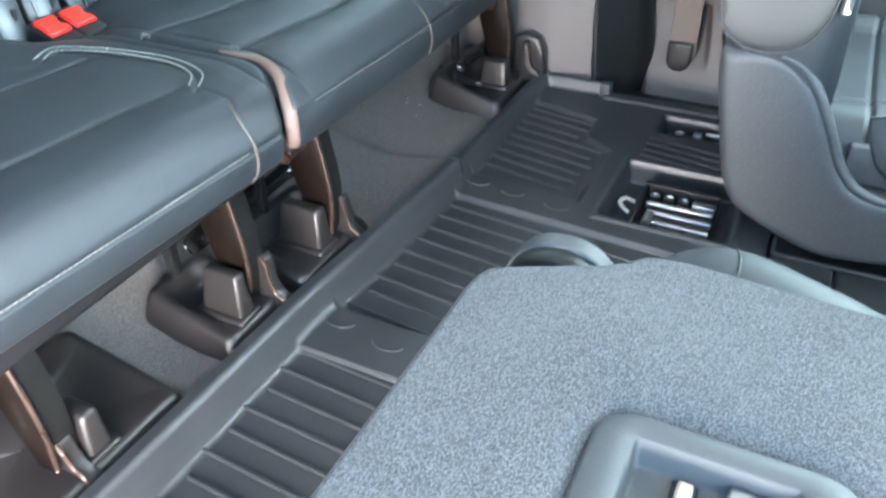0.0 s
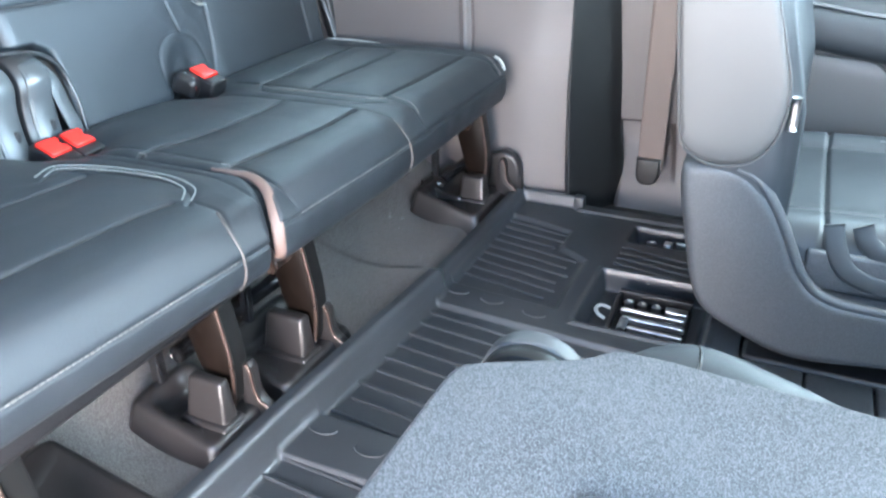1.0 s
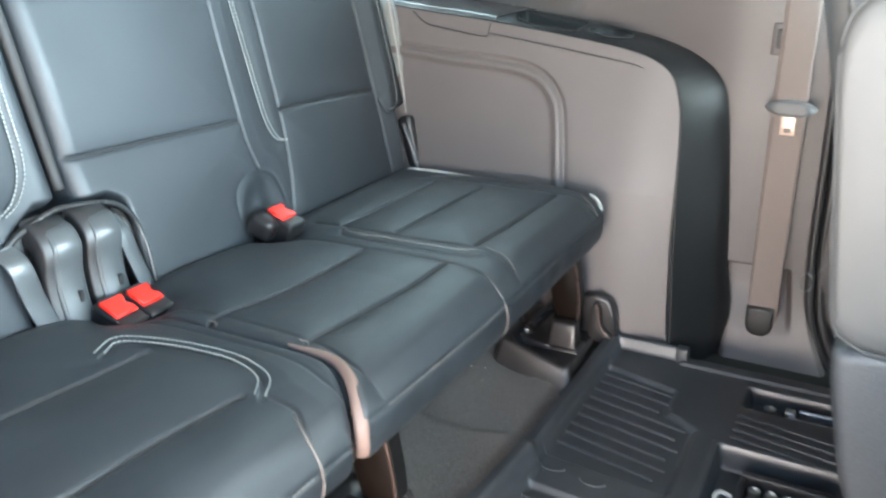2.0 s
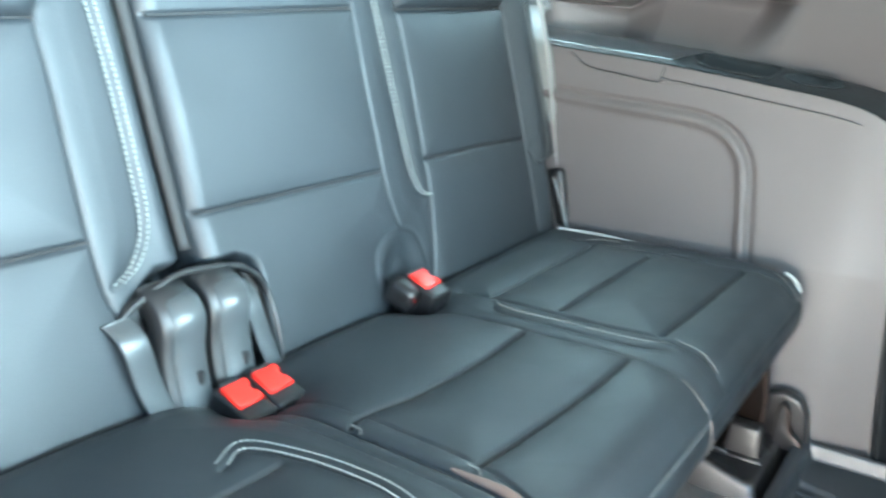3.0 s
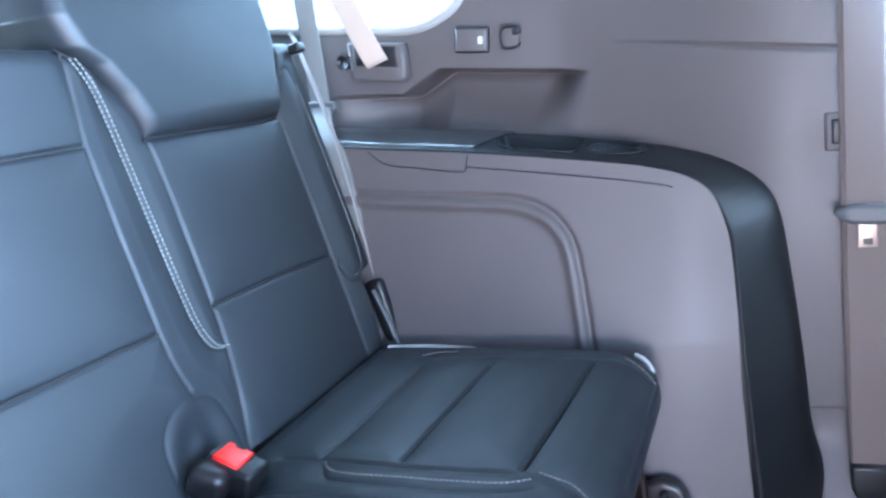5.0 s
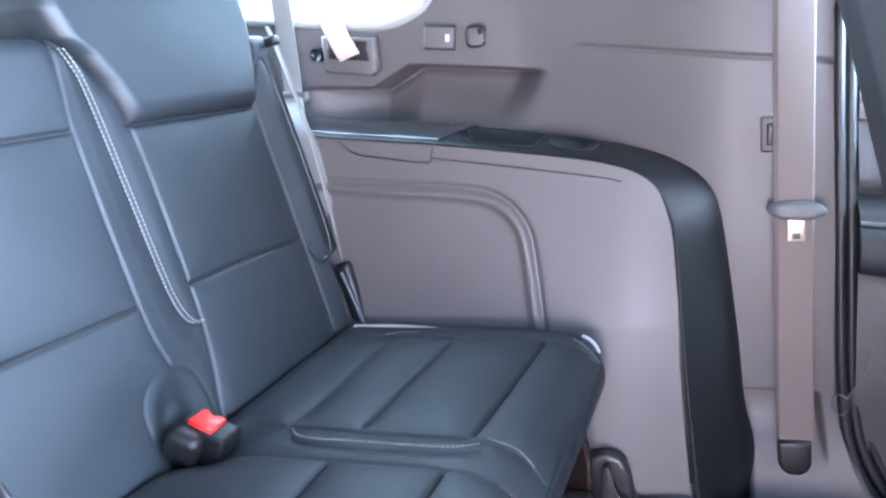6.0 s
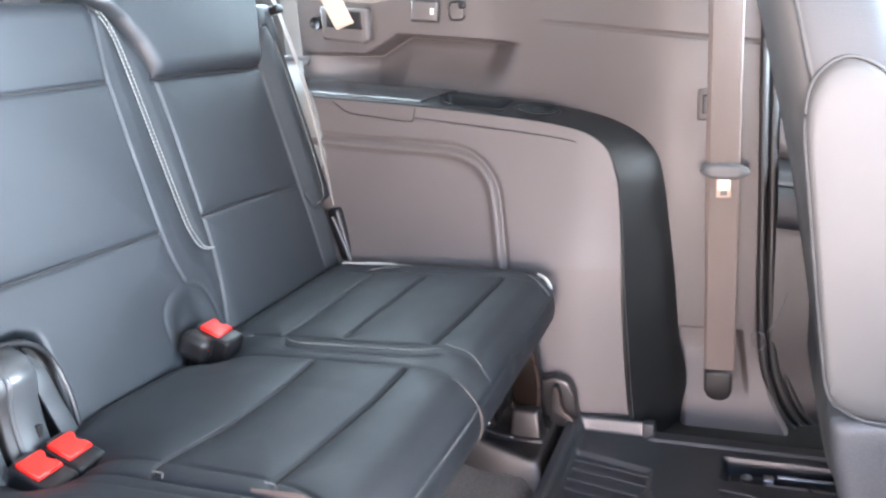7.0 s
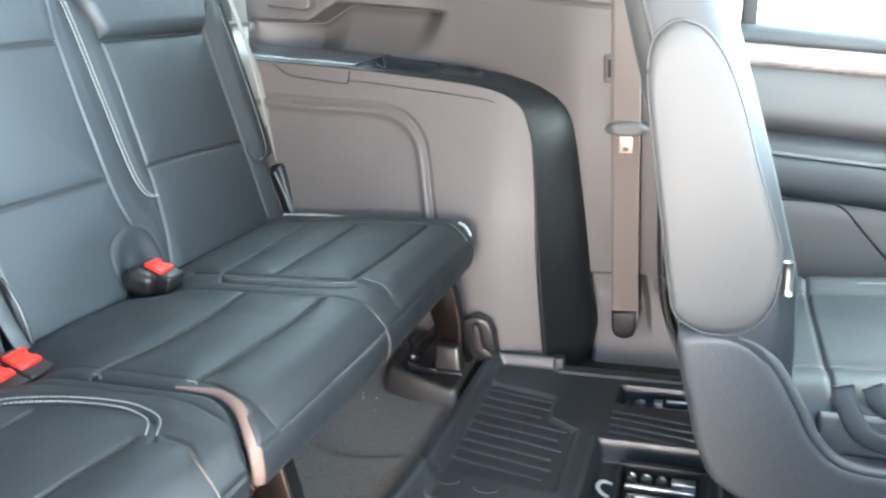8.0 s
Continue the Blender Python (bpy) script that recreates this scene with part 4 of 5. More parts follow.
def head_mesh(left, right):
    """The head panel: a soft roll above the shoulder seam that runs on into the head restraint."""
    n, m = 150, 130
    z = 0.677 + 0.31 * np.linspace(0, 1, m) ** 1.15
    t = np.linspace(-1, 1, n)
    t = np.sign(t) * (1 - (1 - np.abs(t)) ** 1.3)
    a, b = left(z), right(z)
    Y = (a + b)[None] / 2 + t[:, None] * (b - a)[None] / 2
    Z = z[None] + 0 * Y
    edge = np.minimum(Y - a[None], b[None] - Y)
    side = np.sqrt(np.clip(1 - (1 - np.clip(edge / 0.022, 0, 1)) ** 2, 0, 1))
    low = np.sqrt(np.clip(1 - (1 - np.clip((Z - 0.677) / 0.03, 0, 1)) ** 2, 0, 1))
    X = back_x(Z) - 0.005 + 0.024 * side * low - 0.05 * np.clip((Z - 0.93) / 0.06, 0, 1) ** 2
    P = np.stack([X, Y, Z], -1)
    Q = P.copy()
    Q[:, :, 0] = back_x(Z) - 0.09
    V1, F1 = grid(P, flip=True)
    V2, F2 = grid(Q)
    k = n * m
    F = [tuple(f) for f in F1] + [tuple(f + k) for f in F2]
    for i in range(n - 1):
        F.append((i * m + m - 1, (i + 1) * m + m - 1, (i + 1) * m + m - 1 + k, i * m + m - 1 + k))
        F.append(((i + 1) * m, i * m, i * m + k, (i + 1) * m + k))
    for j in range(m - 1):
        F.append((j + 1, j, j + k, j + 1 + k))
        a_ = (n - 1) * m + j
        F.append((a_, a_ + 1, a_ + 1 + k, a_ + k))
    return np.vstack([V1, V2]), F


part("headrest", head_mesh(lambda z: np.interp(z, [0.677, 0.73, 0.765, 0.785, 0.82, 0.99], [1.105, 1.086, 1.063, 1.040, 1.028, 1.04]),
                           lambda z: np.interp(z, [0.677, 0.71, 0.79, 0.85, 0.99], [1.377, 1.389, 1.419, 1.424, 1.405])), LEATHER, bench)
part("headrest", head_mesh(lambda z: 0.21 + 0 * z, lambda z: np.interp(z, [0.677, 0.697, 0.712, 0.78, 0.85, 0.99], [0.598, 0.606, 0.615, 0.640, 0.645, 0.62])), LEATHER, bench)


def lines_of_stitch(line, gap, place):
    a = [(y - gap, z) for y, z in line]
    b = [(y + gap, z) for y, z in line]
    return join(stitch(a, place), stitch(b, place))


part("stitching", lines_of_stitch([(1.042, 0.775), (1.056, 0.73), (1.060, 0.6), (1.062, 0.50), (1.066, 0.455), (1.078, 0.428), (1.098, 0.420)], 0.004, lambda y, z: (back_x(z) + 0.0012, y, z)), THREAD, far_back)
part("stitching", lines_of_stitch([(0.650, 0.775), (0.652, 0.71), (0.655, 0.633), (0.654, 0.545), (0.649, 0.481), (0.631, 0.446), (0.6055, 0.429)], 0.0048, lambda y, z: (back_x(z) + 0.0012, y, z)), THREAD, near_back)
part("stitching", stitch([(1.436, 0.72), (1.440, 0.645), (1.442, 0.545), (1.437, 0.452), (1.421, 0.424), (1.398, 0.420)], lambda y, z: (back_x(z) + 0.0105, y, z)), THREAD, far_back)
# black cord added between the backrests to darken the gap like shade
part("gap_shade_cord", tube([(back_x(0.78) - 0.012, 0.6935, 0.775), (back_x(0.6) - 0.012, 0.6935, 0.6), (back_x(0.44) - 0.012, 0.6935, 0.44)], 0.007, n=40), SEAM, far_back)


def seam_shade_cords(ob, seams, depth_of, place, r=0.0013):
    """Black cords at the bottom of each crease that put in the seam's shade."""
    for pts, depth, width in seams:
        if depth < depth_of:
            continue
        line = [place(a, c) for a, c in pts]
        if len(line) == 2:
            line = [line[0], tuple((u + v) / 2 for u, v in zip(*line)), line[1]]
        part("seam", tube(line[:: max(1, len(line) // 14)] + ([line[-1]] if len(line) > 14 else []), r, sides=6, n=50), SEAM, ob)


def crease_on_back(bulge):
    def place(y, z):
        Y, Z = np.array([[y]]), np.array([[z]])
        return (float(back_x(z) - 0.0045 + bulge(Y, Z)[0, 0]), y, z)
    return place


seam_shade_cords(far_back, FAR_BACK[:9], 0.0045, crease_on_back(far_bulge), 0.0016)
seam_shade_cords(near_back, NEAR_BACK, 0.0045, crease_on_back(near_bulge), 0.0016)
seam_shade_cords(far_cushion, [s for s in FAR_SEAMS if s[1] >= 0.006], 0.006, lambda x, y: (x, y, float(cushion_top(x, y)) - 0.0052), 0.0016)
seam_shade_cords(near_cushion, [s for s in NEAR_SEAMS if s[1] >= 0.006], 0.006, lambda x, y: (x, y, float(cushion_top(x, y)) - 0.0045), 0.0016)


# buckles, each on its own stalk
def buckle(name, y, tall, loc, lift=0.0, dx=0.0, sy=0.0):
    ob = thing(name, loc, "black seat belt buckle with a red release button", "belt buckle", group="bench buckles")
    part("housing", turned_box((0.060, 0.040, 0.064), pose(-0.409 + dx, y, 0.281 + lift, 0, 20, 0), 0.006, 3), BLACK, ob)
    bm = slab([(-0.016, -0.016), (0.016, -0.016), (0.016, 0.015), (0.006, 0.015), (0.002, 0.011), (-0.004, 0.011), (-0.008, 0.015), (-0.016, 0.015)], "z", -0.005, 0.005, 0.0018)
    bm.transform(pose(-0.403 + dx, y, 0.3130 + lift, 0, 22, 0))
    part("button", bm, RED, ob, "red push button")
    part("slot", turned_box((0.006, 0.024, 0.004), pose(-0.423 + dx, y, 0.3195 + lift, 0, 22, 0), 0.001), GLOSS_BLACK, ob)
    if tall:
        line = [(-0.474, sy + 0.014, 0.408), (-0.459, sy + 0.013, 0.404), (-0.4475, sy + 0.012, 0.388), (-0.4490, sy + 0.009, 0.36), (-0.4465, sy + 0.007, 0.332), (-0.440, sy + 0.006, 0.30), (-0.436, sy + 0.008, 0.27)]
        # the stalk's shaded sides, made black against the grey front
        part("stalk_side_shade", ribbon([(x - 0.018, y_ - 0.006, z - 0.004) for x, y_, z in line], 0.046, (0.0, 1, 0.02), 0.026, 30), SEAL, ob, "sides of the stalk, their shading put in as black")
        stalk = part("stalk", ribbon(line, 0.031, (0.12, 1, 0.02), 0.007, 40), STALK, ob, "long grey-blue plastic stalk")
        for side in (-1, 1):
            part("stalk_edge", tube([(x - 0.0015, y_ + side * 0.0157, z) for x, y_, z in line], 0.0034, sides=8, n=40), STALK, stalk)
        part("stalk_slot", turned_box((0.008, 0.006, 0.030), pose(-0.4425, sy + 0.012, 0.318, 0, 8, 0), 0.001), SEAL, stalk)
    else:
        part("boot", turned_box((0.044, 0.032, 0.038), pose(-0.436, y - 0.028, 0.316, 0, 25, 12), 0.014, 5), BLACK, ob)
        part("lamp_dot", turned_box((0.003, 0.004, 0.003), pose(-0.4145, y - 0.032, 0.313, 0, 25, 12), 0.001), RED, ob)
    return ob


buckle("belt_buckle", 0.673, True, (-0.42, 0.673, 0.28), -0.004, 0.0, 0.641)
buckle("belt_buckle", 0.713, True, (-0.42, 0.713, 0.28), -0.004, 0.0, 0.698)
buckle("belt_buckle", 0.998, False, (-0.42, 0.998, 0.28), 0.018, -0.018)
strap = thing("tether_strap", (-0.45, 0.62, 0.3), "grey webbing strap emerging beside the buckles", "strap")
part("webbing", ribbon([(-0.475, 0.590, 0.40), (-0.456, 0.596, 0.38), (-0.450, 0.602, 0.335), (-0.440, 0.612, 0.288)], 0.026, (0.1, 1, 0.1), 0.003), STALK, strap)
strap_b = thing("tether_strap", (-0.45, 0.745, 0.3), "grey webbing strap emerging beside the buckles", "strap")
part("webbing", ribbon([(-0.480, 0.738, 0.395), (-0.464, 0.742, 0.375), (-0.456, 0.748, 0.335), (-0.448, 0.756, 0.292)], 0.020, (0.1, 1, 0.1), 0.003), STALK, strap_b)
part("fold", ribbon([(-0.488, 0.752, 0.405), (-0.474, 0.758, 0.375), (-0.466, 0.762, 0.330), (-0.46, 0.766, 0.292)], 0.012, (0.4, 1, 0.1), 0.004), LEG_BROWN, strap_b)
pocket_edge = [(-0.474, 0.594, 0.388), (-0.478, 0.604, 0.402), (-0.480, 0.640, 0.417), (-0.481, 0.670, 0.424), (-0.481, 0.702, 0.421), (-0.480, 0.740, 0.413), (-0.477, 0.764, 0.396), (-0.474, 0.775, 0.372), (-0.464, 0.777, 0.338), (-0.455, 0.774, 0.295)]
part("buckle_pocket", box(-0.522, -0.492, 0.612, 0.772, 0.27, 0.410, 0.012), SEAL, bench)
part("pocket_edge", tube(pocket_edge, 0.004, n=60), SEAL, bench)


# bench legs and their floor covers
def bench_leg(y, dx, reach):
    """A curved channel-section leg: its side plate faces the doorway, its front flange the mat."""
    outline = [(-0.150, 0.236), (-0.086, 0.236), (-0.082, 0.21), (-0.076, 0.175), (-0.071, 0.145), (-0.069, 0.115), (-0.070, 0.09), (-0.073, 0.062), (-0.078, 0.05), (-0.098, 0.05), (-0.106, 0.075), (-0.118, 0.115), (-0.134, 0.175)]
    outline = [(x + dx, z) for x, z in outline]
    ob = part("leg", slab(outline, "y", y + 0.002, y + 0.028, 0.002, 2), LEG_BLACK, bench, "curved black steel leg, light on its edge put in as bronze")
    part("side_plate", slab(outline, "y", y - 0.002, y + 0.0022, 0.001, 1), LEG_BROWN, ob)
    # bronze line along the front edge in place of the light it catches
    part("flange", tube([(-0.086 + dx, y - 0.001, 0.234), (-0.075 + dx, y - 0.001, 0.175), (-0.0685 + dx, y - 0.001, 0.13), (-0.0685 + dx, y - 0.001, 0.095), (-0.074 + dx, y - 0.001, 0.055)], 0.0028, n=40), BRONZE, ob)
    part("bolt", tube([(-0.104 + dx, y - reach, 0.184), (-0.104 + dx, y + 0.004, 0.184)], 0.008, sides=14, n=3), BRONZE, ob)
    part("bolt_head", tube([(-0.104 + dx, y - reach - 0.006, 0.184), (-0.104 + dx, y - reach, 0.184)], 0.0105, sides=6, n=3), BRONZE, ob)
    part("rear_bar", box(-0.178 + dx, -0.164 + dx, y - 0.024, y - 0.010, 0.03, 0.235, 0.003), SHINY, ob)
    return ob


for y, dx, reach in ((0.296, -0.008, 0.012), (0.578, 0.0, 0.012), (0.735, 0.014, 0.034), (1.33, 0.022, 0.012)):
    bench_leg(y, dx, reach)


def cover_base(x0, x1, y0, y1, ledge, rear, solid=0.0):
    """A low moulding: sloped skirt, a flat ledge with a soft rim, rising to a scoop at the rear."""
    rows = []
    n = 9
    for grow, z in ((0.020, -0.01), (0.013, 0.010), (0.003, ledge * 0.62), (0.001, ledge - 0.008), (-0.001, ledge - 0.003), (-0.004, ledge), (-0.010, ledge + 0.0005), (-0.016, ledge + 0.0005)):
        loop = []
        a, b_, c, d = x0 - grow, x1 + grow, y0 - grow, y1 + grow
        r = 0.014
        for cx_, cy_, a0 in ((b_ - r, d - r, 0), (a + r, d - r, 90), (a + r, c + r, 180), (b_ - r, c + r, 270)):
            for k in range(n + 1):
                px, py = cx_ + r * math.cos(radians(a0 + 90 * k / n)), cy_ + r * math.sin(radians(a0 + 90 * k / n))
                up = float(smoothstep(x0 + 0.062, x0 + 0.006, px)) * rear * (1 if z > 0.02 else 0)
                loop.append((px, py, z + up))
        rows.append(loop)
    mid = np.array(rows[-1]).mean(0)
    rim = rows[-1]
    for k, z in ((0.86, 0.0), (0.8, 0.0), (0.3, 0.0)):
        rows.append([(mid[0] + (p[0] - mid[0]) * k, mid[1] + (p[1] - mid[1]) * k, ledge + z + (p[2] - ledge) * max(solid, max(0, k - 0.8) * 5)) for p in rim])
    rows.append([(mid[0] + (p[0] - mid[0]) * 0.01, mid[1] + (p[1] - mid[1]) * 0.01, ledge + 0.3 * solid * rear) for p in rows[0]])
    P = np.array(rows)
    return grid(np.concatenate([P, P[:, :1]], 1), flip=True)


def leaning_box(x0, x1, y0, y1, z0, z1):
    """A block whose faces lean in towards the top, most on the doorway's side."""
    bm = box(x0, x1, y0, y1, z0, z1, 0)
    for v in bm.verts:
        if v.co.z > (z0 + z1) / 2:
            v.co.x += 0.006 if v.co.x < (x0 + x1) / 2 else -0.006
            v.co.y += 0.011 if v.co.y < (y0 + y1) / 2 else -0.002
    bmesh.ops.bevel(bm, geom=bm.edges[:], offset=0.006, segments=3, profile=0.6, affect="EDGES", clamp_overlap=True)
    return bm


def floor_cover(base, tower, tab, ledge=0.046, rear=0.03, top=0.104, solid=0.0):
    x0, x1, y0, y1 = base
    ob = thing("leg_cover", ((x0 + x1) / 2, (y0 + y1) / 2, 0.0), "moulded black plastic cover over the bench's floor latch", "cover", group="latch covers")
    part("base", cover_base(x0, x1, y0, y1, ledge, rear, solid), COVER, ob)
    part("tower", leaning_box(*tower, ledge - 0.012, top), COVER, ob)
    part("tower_foot", box(tower[0] - 0.005, tower[1] + 0.006, tower[2] - 0.006, tower[3] + 0.006, ledge - 0.012, ledge + 0.005, 0.004, 2, 0.06), COVER, ob)
    tx, ty, h = tab
    line = [(tx - 0.040, 0.03), (tx + 0.002, 0.03), (tx + 0.003, 0.044), (tx - 0.012, 0.054), (tx - 0.019, 0.068), (tx - 0.021, h - 0.010), (tx - 0.026, h), (tx - 0.033, h - 0.002), (tx - 0.037, h - 0.014), (tx - 0.040, 0.06)]
    t = part("tab", slab(line, "y", ty, ty + 0.016, 0.003), COVER, ob, "black latch tab, light on its edge put in as bronze")
    # bronze line that draws the lit edge of the black tab
    part("tab_edge", tube([(tx + 0.003, ty, 0.040), (tx - 0.004, ty, 0.050), (tx - 0.014, ty, 0.057), (tx - 0.020, ty, 0.075), (tx - 0.0215, ty, h - 0.014), (tx - 0.027, ty, h - 0.001)], 0.0026, n=30), BRONZE, t)
    return ob


floor_cover((-0.178, -0.053, 0.512, 0.612), (-0.124, -0.062, 0.543, 0.572), (-0.037, 0.596, 0.108))
floor_cover((-0.165, -0.042, 0.642, 0.800), (-0.124, -0.054, 0.697, 0.730), (-0.027, 0.753, 0.104))
far_cover = floor_cover((-0.158, -0.024, 1.230, 1.395), (-0.092, -0.036, 1.290, 1.328), (0.002, 1.362, 0.106), 0.038, 0.032, 0.086)
part("scoop_wall", slab([(-0.168, 0.028), (-0.168, 0.070), (-0.158, 0.069), (-0.140, 0.058), (-0.115, 0.049), (-0.094, 0.046), (-0.082, 0.046), (-0.082, 0.028)], "y", 1.283, 1.291, 0.0025), COVER, far_cover)
part("hump", slab([(-0.075, 0.03), (-0.070, 0.085), (-0.055, 0.108), (-0.030, 0.116), (-0.008, 0.108), (0.004, 0.085), (0.010, 0.035)], "y", 1.378, 1.400, 0.006, 3), COVER, far_cover)
floor_cover((-0.215, -0.055, 0.16, 0.432), (-0.118, -0.066, 0.318, 0.350), (-0.055, 0.302, 0.09), 0.046, 0.030, 0.096, 0.9)

part("cushion_pan", box(-0.44, -0.075, 0.23, 0.645, 0.190, 0.225, 0.006), BLACK, bench)
part("cushion_pan", box(-0.44, -0.075, 0.70, 1.36, 0.190, 0.225, 0.006), BLACK, bench)
part("cross_bar", tube([(-0.178, 0.60, 0.086), (-0.178, 0.7, 0.086), (-0.178, 0.81, 0.086)], 0.012, sides=16, n=10), SHINY, bench)

part("cross_bar", tube([(-0.112, 1.26, 0.083), (-0.112, 1.3, 0.083), (-0.112, 1.385, 0.083)], 0.010, sides=16, n=10), SHINY, bench)

# carpet that climbs under the bench
n, m = 120, 420
X, Y = np.meshgrid(np.linspace(-1.25, 0.02, n), np.linspace(0.0, 1.46, m), indexing="ij")
Z = 0.012 + 0.15 * smoothstep(-0.10, -0.42, X) - 0.04 * smoothstep(-0.05, -0.015, X) + 0.006 * smoothstep(0.012, -0.012, Y - 1.03 - 0.35 * (X + 0.1)) + 0.0012 * np.sin(9 * Y + 5 * X) * np.sin(14 * X)
bed = part("carpet_bed", grid(np.stack([X, Y, Z], -1)), CARPET_DARK)
tagged(bed, "speckled dark carpet rising under the bench", "carpet", kind="structure")


rng = random.Random(5)
bits = []
for _ in range(26):
    x, y, s = rng.uniform(-0.22, -0.02), rng.uniform(0.35, 1.22), rng.uniform(0.0008, 0.002)
    z = 0.013 + 0.15 * float(smoothstep(-0.10, -0.42, x))
    a = rng.uniform(0, 6.3)
    bits.append(tube([(x - s * math.cos(a), y - s * math.sin(a), z), (x, y, z + s * 0.6), (x + s * math.cos(a), y + s * math.sin(a), z)], s * 0.5, sides=5, n=4))
lint = part("lint", join(*bits), SCREEN, bed, "pale lint and crumbs")
lint["kind"] = "stuff"


# ---- rubber floor mat ----
def mat_height(X, Y):
    """The tray: raised borders, sunken ribbed fields, an upright lip and openings over the seat latches."""
    Z = np.full(X.shape, 0.0125)
    # far field, its corner cut off towards the latches
    low = np.minimum(np.minimum(X - 0.004, 0.200 - X), np.minimum(Y - 1.026 + 0.08 * X, 1.328 - Y - 0.25 * X))
    low = np.minimum(low, (1.313 - 0.62 * X - Y) * 0.85 + smoothstep(0.145, 0.125, X))
    # middle and near fields
    low = np.maximum(low, np.minimum(np.minimum(X + 0.004, 0.43 - X), np.minimum(Y - 0.648, 0.962 - Y - 0.06 * X)))
    low = np.maximum(low, np.minimum(X + 0.02, 0.572 - Y + 0.0 * X))
    Z = Z - 0.0085 * smoothstep(0.0, 0.008, low)
    edge = np.interp(Y, [0.585, 0.605, 0.99, 1.005], [0.022, 0.022, 0.022, 0.014])
    lip = np.interp(Y, [0.99, 1.01], [0.052, 0.042])
    Z = np.maximum(Z, lip * (1 - smoothstep(edge * 0.15, edge, X)))
    # far lip
    Z = np.maximum(Z, 0.036 * smoothstep(1.385, 1.397, Y) * smoothstep(0.135, 0.125, X))
    Z = np.maximum(Z, 0.018 * smoothstep(1.372, 1.38, Y) * smoothstep(0.12, 0.13, X))
    # a thin rim round the opening over the near latch
    rim = np.minimum(np.minimum(X - 0.226, 0.43 - X), np.minimum(Y - 0.975, 1.175 - Y))
    Z = Z + 0.004 * smoothstep(0.0, 0.004, rim)
    hole = smoothstep(0.236, 0.242, X) * smoothstep(0.42, 0.41, X) * smoothstep(0.985, 0.991, Y) * smoothstep(1.165, 1.159, Y)
    hole = np.maximum(hole, smoothstep(0.25, 0.256, X) * smoothstep(1.286, 1.292, Y) * smoothstep(1.358, 1.352, Y))
    return Z * (1 - hole) - 0.024 * hole


xs, ys = np.linspace(-0.012, 0.47, 100), np.linspace(0.18, 1.402, 900)
X, Y = np.meshgrid(xs, ys, indexing="ij")
Z = mat_height(X, Y)
X2 = X + np.interp(Y, [0.18, 0.6, 0.98, 1.4], [-0.034, -0.024, 0.004, 0.006]) * smoothstep(0.16, 0.03, X)
mat_ob = part("rubber_mat", grid(np.stack([X2, Y, Z], -1)), RUBBER)
tagged(mat_ob, "black ribbed all-weather rubber tray mat on the floor", "floor mat")
bm = box(0.118, 0.138, 1.386, 1.408, 0.0, 0.038, 0.003)
part("corner_tab", bm, RUBBER, mat_ob)


def mat_rib(x0, x1, y, slope, width=0.005, height=0.0042, base=0.0035):
    """One moulded rib from (x0, y) on, crisp along both edges."""
    length = math.hypot(x1 - x0, slope * (x1 - x0))
    m = pose((x0 + x1) / 2, y + slope * (x1 - x0) / 2, base + height / 2, 0, 0, math.degrees(math.atan(slope)))
    part("rib", turned_box((length, width, height), m, 0.0019, 3), RUBBER, mat_ob)


for i, x1 in enumerate((0.168, 0.178, 0.172, 0.184, 0.172, 0.183, 0.131, 0.140, 0.147)):
    mat_rib(0.012 + 0.006 * (i % 2), x1, 1.076 + 0.0284 * i, -0.2)
for i, y in enumerate(np.arange(0.668, 0.97, 0.0335)):
    mat_rib(0.002 + 0.012 * (i % 2), 0.40, y, -0.10)
for i, y in enumerate(np.arange(0.20, 0.575, 0.0335)):
    mat_rib(-0.014 + 0.012 * (i % 2), 0.40, y, -0.06)
for y in (1.192, 1.214, 1.236, 1.258):
    mat_rib(0.247, 0.462, y, -0.16, 0.0055, 0.0048, 0.0115)
for cx_, cy_, r in ((0.036, 1.004, 0.018), (0.098, 0.997, 0.018), (0.172, 0.986, 0.018), (0.016, 0.628, 0.02), (0.09, 0.616, 0.02)):
    part("arc_mark", tube([(cx_ + r * math.cos(a), cy_ - 0.6 * r * math.sin(a), 0.0130) for a in np.linspace(0, math.pi, 9)], 0.0011, sides=6, n=20), RUBBER, mat_ob)

# rails in the mat's openings
rail = thing("seat_rail_latch", (0.32, 1.08, -0.02), "bright zinc-plated floor latch in a mat opening", "seat latch", group="floor latches")
part("plate", box(0.272, 0.392, 0.992, 1.124, -0.022, -0.010, 0.002), BLACK, rail)
part("side_wall", slab([(0.998, -0.014), (1.124, -0.014), (1.122, 0.006), (1.090, 0.010), (1.050, 0.002), (0.998, -0.002)], "x", 0.276, 0.283, 0.002), BLACK, rail)
part("end_wall", box(0.276, 0.392, 1.112, 1.122, -0.014, 0.010, 0.002), BLACK, rail)
for x in (0.297, 0.318, 0.340):
    part("roller", tube([(x, 1.090, -0.012), (x, 1.090, 0.005)], 0.0075, sides=14, n=3), STEEL, rail)
part("tooth", box(0.354, 0.388, 1.084, 1.100, -0.012, 0.004, 0.002), STEEL, rail)
for y, x0, x1, z in ((1.066, 0.288, 0.388, 0.004), (1.044, 0.302, 0.390, 0.002), (1.022, 0.308, 0.390, 0.000), (1.003, 0.290, 0.372, -0.003)):
    part("bar", box(x0, x1, y, y + 0.0085, z - 0.010, z, 0.003, 3), STEEL, rail)
